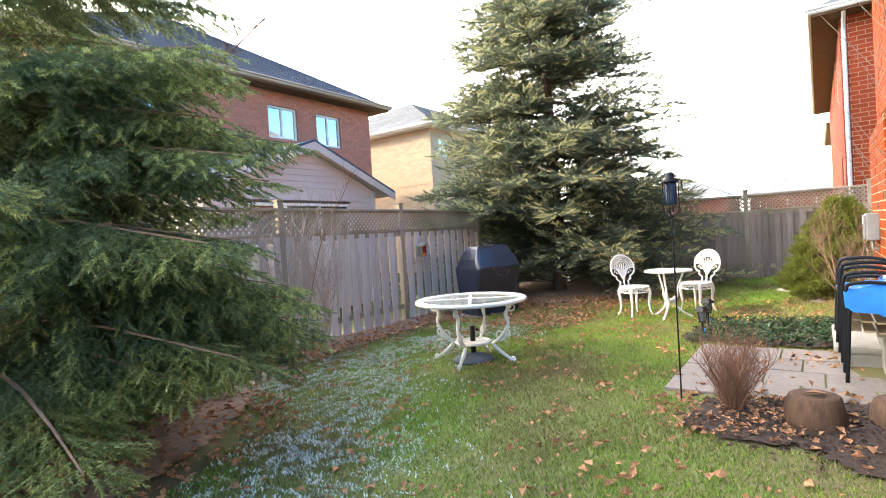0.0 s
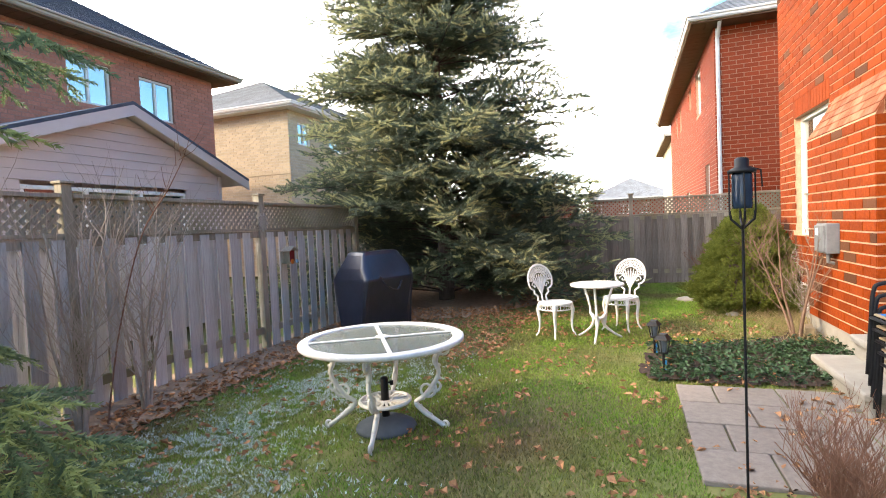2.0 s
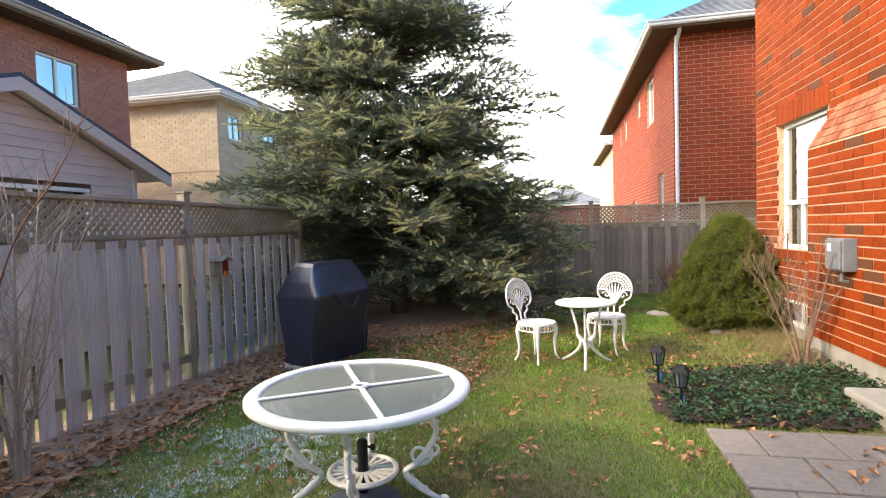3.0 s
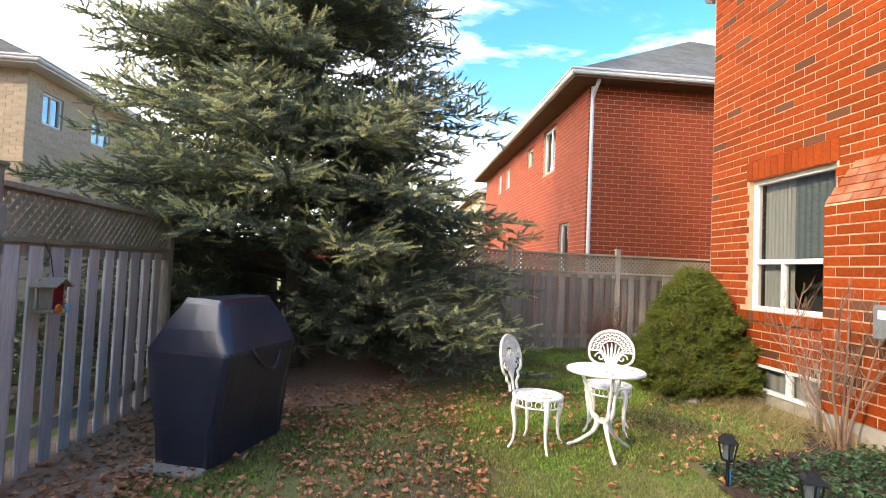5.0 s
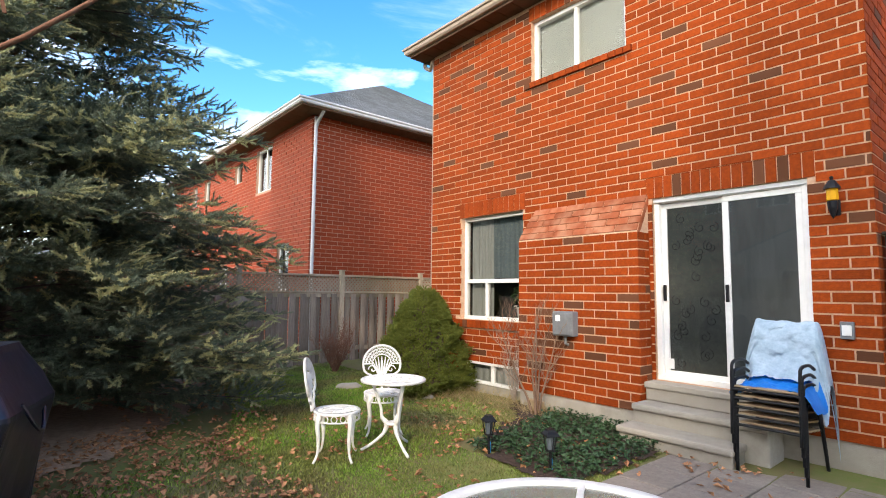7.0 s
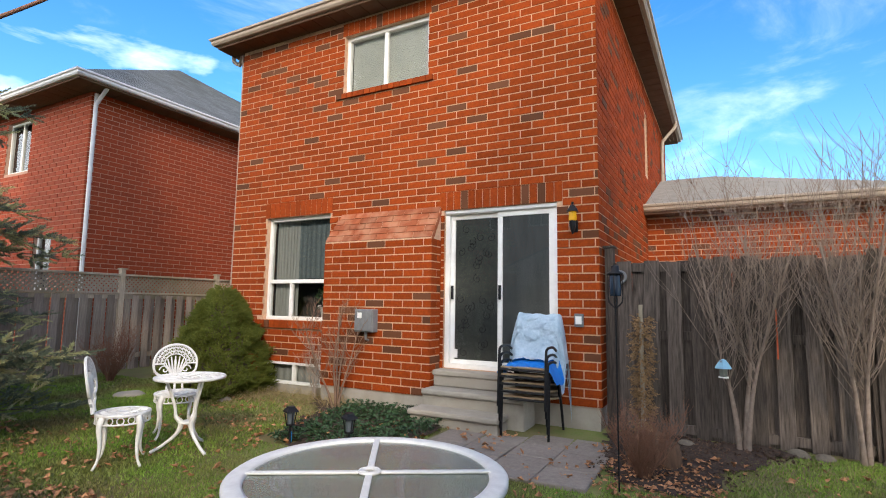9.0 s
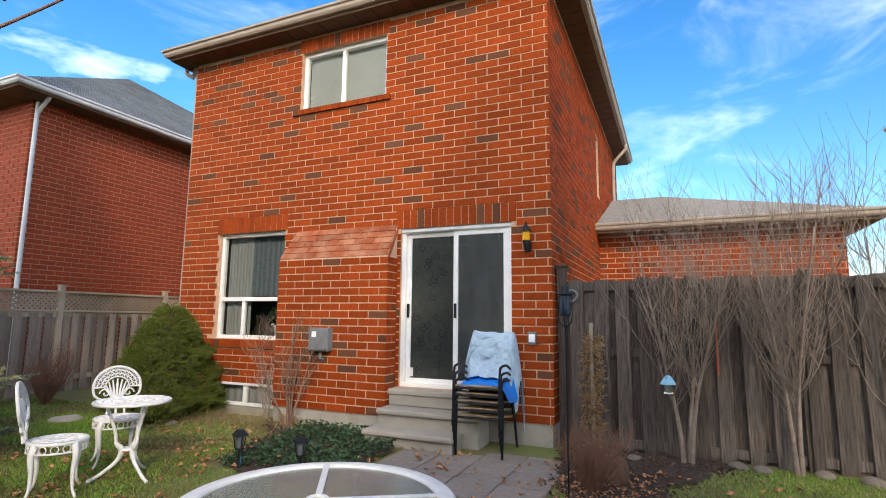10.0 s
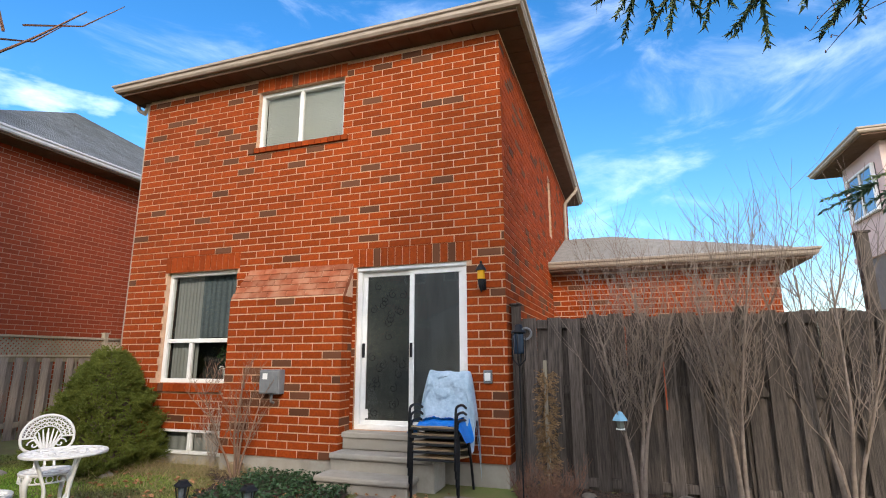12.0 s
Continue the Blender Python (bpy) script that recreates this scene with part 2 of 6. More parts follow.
class Build:
    """Collects boxes, tubes and rings into one mesh."""

    def __init__(self):
        self.v, self.f = [], []

    def box(self, a, b, m=None):
        (x0, y0, z0), (x1, y1, z1) = a, b
        n = len(self.v)
        p = [Vector(c) for c in ((x0, y0, z0), (x1, y0, z0), (x1, y1, z0), (x0, y1, z0), (x0, y0, z1), (x1, y0, z1), (x1, y1, z1), (x0, y1, z1))]
        self.v += [tuple(m @ c) if m else tuple(c) for c in p]
        self.f += [tuple(n + i for i in q) for q in ((3, 2, 1, 0), (4, 5, 6, 7), (0, 1, 5, 4), (1, 2, 6, 5), (2, 3, 7, 6), (3, 0, 4, 7))]
        return self

    def cham(self, a, b, c=0.008, m=None):
        """A box with chamfered edges."""
        bm = bmesh.new()
        bmesh.ops.create_cube(bm, size=1)
        sx, sy, sz = (b[i] - a[i] for i in range(3))
        bmesh.ops.scale(bm, vec=(sx, sy, sz), verts=bm.verts)
        bmesh.ops.translate(bm, vec=[(a[i] + b[i]) / 2 for i in range(3)], verts=bm.verts)
        bmesh.ops.bevel(bm, geom=bm.edges[:], offset=c, segments=2, affect="EDGES", profile=0.5)
        if m:
            bmesh.ops.transform(bm, matrix=m, verts=bm.verts)
        self.take(bm)
        return self

    def take(self, bm):
        n = len(self.v)
        bm.verts.index_update()
        self.v += [tuple(v.co) for v in bm.verts]
        self.f += [tuple(n + v.index for v in f.verts) for f in bm.faces]
        bm.free()

    def tube(self, pts, radii, sides=8, closed=False):
        """A round bar along points, with a radius for each."""
        pts = [Vector(p) for p in pts]
        if not hasattr(radii, "__len__"):
            radii = [radii] * len(pts)
        k, n0 = len(pts), len(self.v)
        ref = None
        for i, p in enumerate(pts):
            if closed:
                d = pts[(i + 1) % k] - pts[i - 1]
            else:
                d = pts[min(i + 1, k - 1)] - pts[max(i - 1, 0)]
            d = d.normalized() if d.length > 1e-9 else Vector((0, 0, 1))
            if ref is None:
                ref = d.orthogonal().normalized()
            ref = (ref - d * ref.dot(d))
            ref = ref.normalized() if ref.length > 1e-6 else d.orthogonal().normalized()
            o = d.cross(ref)
            for j in range(sides):
                a = 2 * math.pi * j / sides
                self.v.append(tuple(p + (ref * math.cos(a) + o * math.sin(a)) * radii[i]))
        rng = range(k) if closed else range(k - 1)
        for i in rng:
            for j in range(sides):
                a, b = n0 + i * sides, n0 + ((i + 1) % k) * sides
                self.f.append((a + j, a + (j + 1) % sides, b + (j + 1) % sides, b + j))
        if not closed:
            self.f.append(tuple(n0 + j for j in reversed(range(sides))))
            self.f.append(tuple(n0 + (k - 1) * sides + j for j in range(sides)))
        return self

    def lathe(self, prof, centre=(0, 0, 0), sides=24):
        """A turned shape from (radius, height) pairs."""
        n0, k = len(self.v), len(prof)
        for r, z in prof:
            for j in range(sides):
                a = 2 * math.pi * j / sides
                self.v.append((centre[0] + r * math.cos(a), centre[1] + r * math.sin(a), centre[2] + z))
        for i in range(k - 1):
            for j in range(sides):
                a, b = n0 + i * sides, n0 + (i + 1) * sides
                self.f.append((a + j, a + (j + 1) % sides, b + (j + 1) % sides, b + j))
        self.f.append(tuple(n0 + j for j in reversed(range(sides))))
        self.f.append(tuple(n0 + (k - 1) * sides + j for j in range(sides)))
        return self

    def poly(self, pts):
        n = len(self.v)
        self.v += [tuple(p) for p in pts]
        self.f.append(tuple(range(n, n + len(pts))))
        return self

    def out(self, name, material, parent=None, label="", smooth=False):
        return link_mesh(name, self.v, self.f, material, parent, label, smooth)


def thing(name, label, category, at=(0, 0, 0), rz=0, kind="", group=""):
    ob = new(name)
    ob.matrix_world = pose(*at, 0, 0, rz)
    return tagged(ob, label, category, group, kind)


def spline(pts, n=8):
    """A smooth run through points."""
    pts = [Vector(p) for p in pts]
    q = [pts[0] * 2 - pts[1]] + pts + [pts[-1] * 2 - pts[-2]]
    res = []
    for i in range(1, len(q) - 2):
        for j in range(n):
            t = j / n
            a, b, c, d = q[i - 1], q[i], q[i + 1], q[i + 2]
            res.append(0.5 * ((2 * b) + (c - a) * t + (2 * a - 5 * b + 4 * c - d) * t * t + (3 * b - a - 3 * c + d) * t ** 3))
    return res + [pts[-1]]


def ground_z(x, y=0.0):
    return 0.022 * (max(-7.5, min(1.2, x)) + 2.3)


# ---- ground ----
def ground():
    xs = [-900, -60, -20] + [x * 0.5 for x in range(-16, 5)] + [20, 60, 900]
    ys = [-900, -60, -12] + [y * 0.5 for y in range(-6, 31)] + [30, 80, 900]
    v = [(x, y, ground_z(x) + (0.012 * noise.noise(Vector((x * 0.9, y * 0.9, 0))) if -9 < x < 3 and -4 < y < 16 else 0)) for y in ys for x in xs]
    k = len(xs)
    f = [(j * k + i, j * k + i + 1, j * k + k + i + 1, j * k + k + i) for j in range(len(ys) - 1) for i in range(k - 1)]
    return tagged(link_mesh("ground", v, f, M["soil_lawn"], smooth=True), "patchy winter lawn with frost and fallen leaves", "lawn", kind="structure")


def lawn_mat():
    m = mat("lawn_ground", (0.14, 0.19, 0.045), (0.21, 0.19, 0.075), scale=5, rough=0.95, bump=0.6, bscale=60, coarse=(0.15, 0.105, 0.06), cscale=0.5)
    return m


M["soil_lawn"] = lawn_mat()
M["grass"] = mat("grass_blades", (0.15, 0.29, 0.035), (0.26, 0.35, 0.07), scale=1.3, rough=0.7, vary=0.5, island=True, coarse=(0.2, 0.17, 0.07), cscale=0.8, spec=0.25, thin=0.35)
M["frost"] = mat("frosted_blades", (0.78, 0.82, 0.8), (0.5, 0.58, 0.5), scale=7, rough=0.8, vary=0.2, island=True)
M["litter"] = mat("leaf_litter_soil", (0.4, 0.275, 0.19), (0.24, 0.16, 0.11), scale=14, rough=0.95, bump=0.9, bscale=50)
M["mulch"] = mat("dark_mulch", (0.085, 0.055, 0.04), (0.035, 0.024, 0.02), scale=24, rough=0.95, bump=1.0, bscale=60)
M["chip"] = mat("bark_chips", (0.13, 0.08, 0.055), (0.06, 0.04, 0.03), scale=30, rough=0.9, vary=0.5, island=True)
M["leaf"] = mat("fallen_leaf", (0.5, 0.26, 0.13), (0.3, 0.14, 0.07), scale=30, rough=0.8, vary=0.4, island=True)
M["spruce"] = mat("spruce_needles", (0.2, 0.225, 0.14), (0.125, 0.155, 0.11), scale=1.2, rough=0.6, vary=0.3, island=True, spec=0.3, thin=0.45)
# tip needles of both conifers: sunlight painted in as paler yellow-green
M["spruce_lit_tip"] = mat("spruce_sunlit_tips", (0.52, 0.5, 0.25), (0.37, 0.38, 0.2), scale=2, rough=0.6, vary=0.25, island=True, spec=0.3, thin=0.45)
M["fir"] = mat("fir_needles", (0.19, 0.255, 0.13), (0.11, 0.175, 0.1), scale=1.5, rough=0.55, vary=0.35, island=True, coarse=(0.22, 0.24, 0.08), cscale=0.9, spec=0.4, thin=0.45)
M["fir_lit_tip"] = mat("fir_sunlit_tips", (0.4, 0.44, 0.17), (0.2, 0.27, 0.12), scale=1.5, rough=0.55, vary=0.35, island=True, spec=0.4, thin=0.45)
M["conic"] = mat("dwarf_spruce_needles", (0.19, 0.21, 0.04), (0.12, 0.15, 0.03), scale=4, rough=0.7, vary=0.3, island=True, spec=0.2, thin=0.35)
M["ivy"] = mat("ivy_leaves", (0.045, 0.09, 0.035), (0.03, 0.06, 0.03), scale=9, rough=0.45, vary=0.4, island=True)
M["straw"] = mat("dry_grass", (0.42, 0.33, 0.17), (0.3, 0.22, 0.11), scale=9, rough=0.8, vary=0.3, island=True, thin=0.35)
M["drybrown"] = mat("dry_brown_leaves", (0.32, 0.2, 0.1), (0.18, 0.11, 0.055), scale=9, rough=0.85, vary=0.35, island=True)
M["redtwig"] = mat("reddish_twig", (0.26, 0.125, 0.08), (0.16, 0.085, 0.055), scale=9, rough=0.85)
M["redtwig2"] = mat("warm_brown_twig", (0.25, 0.155, 0.105), (0.16, 0.1, 0.07), scale=9, rough=0.85)
M["greytwig"] = mat("grey_brown_twig", (0.27, 0.21, 0.17), (0.165, 0.125, 0.1), scale=12, rough=0.9)
M["cast"] = mat("white_cast_metal", (0.8, 0.78, 0.74), (0.66, 0.64, 0.6), scale=18, rough=0.45, spec=0.5, bump=0.15, bscale=90)
M["cover"] = mat("black_vinyl_cover", (0.02, 0.026, 0.048), (0.013, 0.016, 0.03), scale=3, rough=0.3, spec=0.65, bump=0.35, bscale=7)
M["black"] = mat("black_metal", (0.012, 0.012, 0.014), scale=9, rough=0.45)
M["slate"] = mat("grey_blue_base", (0.1, 0.12, 0.14), (0.07, 0.085, 0.1), scale=9, rough=0.6)
M["tan"] = mat("tan_slat", (0.38, 0.28, 0.17), (0.3, 0.22, 0.13), scale=9, rough=0.7)
M["tarp"] = mat("silver_blue_tarp", (0.42, 0.53, 0.62), (0.28, 0.38, 0.47), scale=9, rough=0.45, bump=0.9, bscale=22)
M["blue"] = mat("bright_blue_tarp", (0.01, 0.22, 0.7), (0.008, 0.16, 0.55), scale=5, rough=0.45, bump=0.4, bscale=14)
M["meterbox"] = mat("grey_utility_box", (0.2, 0.205, 0.21), (0.14, 0.145, 0.15), scale=9, rough=0.5)
M["plum"] = mat("dark_siding", (0.2, 0.16, 0.14), scale=3, rough=0.7)
M["pink"] = mat("pink_render", (0.62, 0.47, 0.43), (0.57, 0.43, 0.4), scale=3, rough=0.9)
M["amber"] = mat("amber_glass", (0.8, 0.4, 0.02), scale=3, rough=0.2)
M["screen"] = mat("dark_door_screen", (0.25, 0.25, 0.25), (0.16, 0.162, 0.165), scale=2, rough=0.55, stretch=(3, 3, 0.5))
M["lace"] = mat("patterned_film", (0.17, 0.172, 0.163), (0.12, 0.122, 0.12), scale=14, rough=0.3)
M["scroll"] = mat("scroll_lines", (0.025, 0.025, 0.025), scale=3, rough=0.6)
ground()


# ---- fences ----
def wood_post(name, x, y, z0, z1, s, parent, material, cap=True):
    b = Build().cham((x - s / 2, y - s / 2, z0), (x + s / 2, y + s / 2, z1), 0.006)
    if cap:
        b.cham((x - s / 2 - 0.018, y - s / 2 - 0.018, z1), (x + s / 2 + 0.018, y + s / 2 + 0.018, z1 + 0.025), 0.006)
    return b.out(name, material, parent)


def lattice(parent, p0, p1, z0, z1, material):
    """Crossed laths in a frame, between two posts."""
    b = Build()
    d = (Vector(p1) - Vector(p0))
    ln = d.length
    m = Matrix.Translation(p0) @ Matrix.Rotation(math.atan2(d.y, d.x), 4, "Z")
    h = z1 - z0
    for layer, sgn in ((-0.006, 1), (0.002, -1)):
        u = -h
        while u < ln + h:
            a0, a1 = (u, z0), (u + h, z1)
            if sgn < 0:
                a0, a1 = (u + h, z0), (u, z1)
            # clip to the frame
            (ua, za), (ub, zb) = a0, a1
            pts = []
            for t in (max(0, min(1, (0 - ua) / (ub - ua))), max(0, min(1, (ln - ua) / (ub - ua)))):
                pts.append((ua + (ub - ua) * t, za + (zb - za) * t))
            (ua, za), (ub, zb) = pts
            if math.hypot(ub - ua, zb - za) > 0.05:
                L = math.hypot(ub - ua, zb - za)
                mm = m @ Matrix.Translation((ua, layer, za)) @ Matrix.Rotation(-math.atan2(zb - za, ub - ua), 4, "Y")
                b.box((0, -0.003, -0.018), (L, 0.004, 0.018), mm)
            u += 0.088
    b.out("lattice_panel", material, parent)


def shadow_fence(name, label, p0, p1, posts, z_top, material, inward, rail_mat, lat=True, gap=0.242, bw=0.14):
    """Board fence with boards on both faces of its rails, and lattice above."""
    f = thing(name, label, "fence", kind="structure")
    d = Vector(p1) - Vector(p0)
    u = d.normalized()
    nrm = Vector((inward[0], inward[1], 0))
    for a, b_ in zip(posts[:-1], posts[1:]):
        q0, q1 = Vector(p0) + u * a, Vector(p0) + u * b_
        zg = min(ground_z(q0.x), ground_z(q1.x))
        ang = math.atan2(u.y, u.x)
        zt = z_top
        zb = zt - (0.42 if lat else 0.0)
        for za, zc, th in ((zg + 0.22, zg + 0.31, 0.02), (zb - 0.1, zb - 0.01, 0.02)):
            m = Matrix.Translation((q0.x, q0.y, 0)) @ Matrix.Rotation(ang, 4, "Z")
            Build().box((0.05, -th, za), ((q1 - q0).length - 0.05, th, zc), m).out("rail", rail_mat, f)
        if lat:
            m = Matrix.Translation((q0.x, q0.y, 0)) @ Matrix.Rotation(ang, 4, "Z")
            ln = (q1 - q0).length
            Build().cham((0.05, -0.045, zb - 0.008), (ln - 0.05, 0.045, zb + 0.03), 0.005, m).out("rail", rail_mat, f)
            Build().cham((0.05, -0.05, zt - 0.07), (ln - 0.05, 0.05, zt - 0.03), 0.005, m).out("top_rail", rail_mat, f)
            lattice(f, (q0 + u * 0.05), (q1 - u * 0.05), zb + 0.03, zt - 0.07, rail_mat)
    total = posts[-1]
    front = []
    k = int((total - posts[0]) / gap)
    for i in range(k + 1):
        for side in (1, -1):
            s = posts[0] + 0.09 + i * gap + (0 if side > 0 else gap / 2)
            if s > total - 0.05 or min(abs(s - p) for p in posts) < 0.075 and side > 0:
                continue
            c = Vector(p0) + u * s + nrm * (0.034 * side)
            zg = ground_z(c.x) + random.uniform(-0.03, 0.005)
            zt = z_top - (0.45 if lat else random.uniform(0.0, 0.03))
            ob = new("board", plank_mesh(round(zt - zg, 1), bw, material))
            ob.matrix_world = Matrix.Translation((c.x, c.y, zg)) @ Matrix.Rotation(math.atan2(u.y, u.x) + random.uniform(-0.02, 0.02), 4, "Z") @ Matrix.Rotation(random.uniform(-0.006, 0.006), 4, "Y") @ Matrix.Diagonal((random.uniform(0.94, 1.03), 1, (zt - zg) / round(zt - zg, 1), 1))
            ob.parent = f
    for p in posts:
        c = Vector(p0) + u * p
        wood_post("post", c.x, c.y, ground_z(c.x) - 0.1, z_top + 0.06, 0.095, f, rail_mat)
    return f


PLANKS = {}


def plank_mesh(h, w, material):
    key = (h, w, material.name)
    if key not in PLANKS:
        bm = bmesh.new()
        bmesh.ops.create_cube(bm, size=1)
        bmesh.ops.scale(bm, vec=(w, 0.018, h), verts=bm.verts)
        bmesh.ops.translate(bm, vec=(0, 0, h / 2), verts=bm.verts)
        bmesh.ops.bevel(bm, geom=[e for e in bm.edges if abs(e.verts[0].co.z - e.verts[1].co.z) > 0.1], offset=0.004, segments=1, affect="EDGES")
        me = bpy.data.meshes.new("board")
        bm.to_mesh(me)
        bm.free()
        me.materials.append(material)
        PLANKS[key] = me
    return PLANKS[key]


shadow_fence("fence_west", "weathered grey board fence with a lattice top", (-6.12, -3.4, 0), (-6.12, 9.83, 0), [0, 2.6, 5.25, 7.93, 10.57, 13.23], 1.99, M["wood"], (1, 0), M["wood_warm"])
shadow_fence("fence_north", "weathered board fence with a low lattice top", (-8.0, 13.86, 0), (5.4, 13.86, 0), [0, 2.2, 4.5, 6.75, 9.0, 11.2, 13.4], 1.98, M["wood_north"], (0, -1), M["wood_warm"])


# ---- houses ----
def pieces(width, z0, z1, holes, L, H, gap, shift=0.0):
    """Bricks in running bond round the holes: (u0, u1, z0, z1)."""
    out = []
    rows = int(round((z1 - z0) / H))
    for r in range(rows):
        a, b = z0 + r * H, z0 + (r + 1) * H - gap
        cuts = [(h[0], h[1]) for h in holes if h[2] < b - 0.01 and h[3] > a + 0.01]
        u = -(L / 2 if r % 2 else 0) + shift
        while u < width:
            segs = [(max(u, 0), min(u + L - gap, width))]
            for c0, c1 in cuts:
                nxt = []
                for s0, s1 in segs:
                    if c1 <= s0 or c0 >= s1:
                        nxt.append((s0, s1))
                    else:
                        if c0 - s0 > 0.02:
                            nxt.append((s0, c0))
                        if s1 - c1 > 0.02:
                            nxt.append((c1, s1))
                segs = nxt
            out += [(s0, s1, a, b) for s0, s1 in segs if s1 - s0 > 0.015]
            u += L
    return out


def brick_wall(parent, origin, u, width, z0, z1, holes, brick, mortar, L=0.3, H=0.1, gap=0.016, single=None, thick=0.22, proud=0.008, skip=0.0):
    """A wall with openings through it and bricks standing proud of the joints."""
    u = Vector((*u, 0)).normalized()
    n = Vector((u.y, -u.x, 0))
    o = Vector((origin[0], origin[1], 0))

    def at(a, z, d):
        p = o + u * a + n * d
        return (p.x, p.y, z)
    us = sorted({skip, width, *[h[0] for h in holes], *[h[1] for h in holes]})
    zs = sorted({z0, z1, *[h[2] for h in holes], *[h[3] for h in holes]})
    us, zs = [a for a in us if skip <= a <= width], [a for a in zs if z0 <= a <= z1]
    b = Build()
    for a0, a1 in zip(us[:-1], us[1:]):
        for c0, c1 in zip(zs[:-1], zs[1:]):
            if any(h[0] < (a0 + a1) / 2 < h[1] and h[2] < (c0 + c1) / 2 < h[3] for h in holes):
                continue
            k = len(b.v)
            b.v += [at(a0, c0, 0), at(a1, c0, 0), at(a1, c0, -thick), at(a0, c0, -thick), at(a0, c1, 0), at(a1, c1, 0), at(a1, c1, -thick), at(a0, c1, -thick)]
            b.f += [tuple(k + i for i in q) for q in ((3, 2, 1, 0), (4, 5, 6, 7), (0, 1, 5, 4), (1, 2, 6, 5), (2, 3, 7, 6), (3, 0, 4, 7))]
    b.out("wall", mortar, parent)
    j, singles = Build(), 0
    for s0, s1, c0, c1 in pieces(width, z0, z1, holes, L, H, gap):
        full = abs(s1 - s0 - (L - gap)) < 0.001
        mid = at((s0 + s1) / 2, (c0 + c1) / 2, 0)
        if single and full and singles < 300 and single(mid):
            singles += 1
            ob = new("brick", brick_mesh(L - gap, H - gap, proud))
            ob.matrix_world = Matrix.Translation(mid) @ Matrix.Rotation(math.atan2(u.y, u.x), 4, "Z")
            ob.parent = parent
            continue
        d, k = proud + random.uniform(-0.002, 0.002), len(j.v)
        j.v += [at(s0, c0, -0.01), at(s1, c0, -0.01), at(s1, c1, -0.01), at(s0, c1, -0.01), at(s0, c0, d), at(s1, c0, d), at(s1, c1, d), at(s0, c1, d)]
        j.f += [tuple(k + i for i in q) for q in ((4, 5, 6, 7), (0, 1, 5, 4), (1, 2, 6, 5), (2, 3, 7, 6), (3, 0, 4, 7))]
    j.out("brickwork", brick, parent)["kind"] = "stuff"


BRICK_MESH = {}


def brick_mesh(w, h, d):
    if (w, h, d) not in BRICK_MESH:
        b = Build().box((-w / 2, -d, -h / 2), (w / 2, 0.01, h / 2))
        me = bpy.data.meshes.new("brick")
        me.from_pydata(b.v, [], b.f)
        me.materials.append(M["brick"])
        BRICK_MESH[(w, h, d)] = me
    return BRICK_MESH[(w, h, d)]


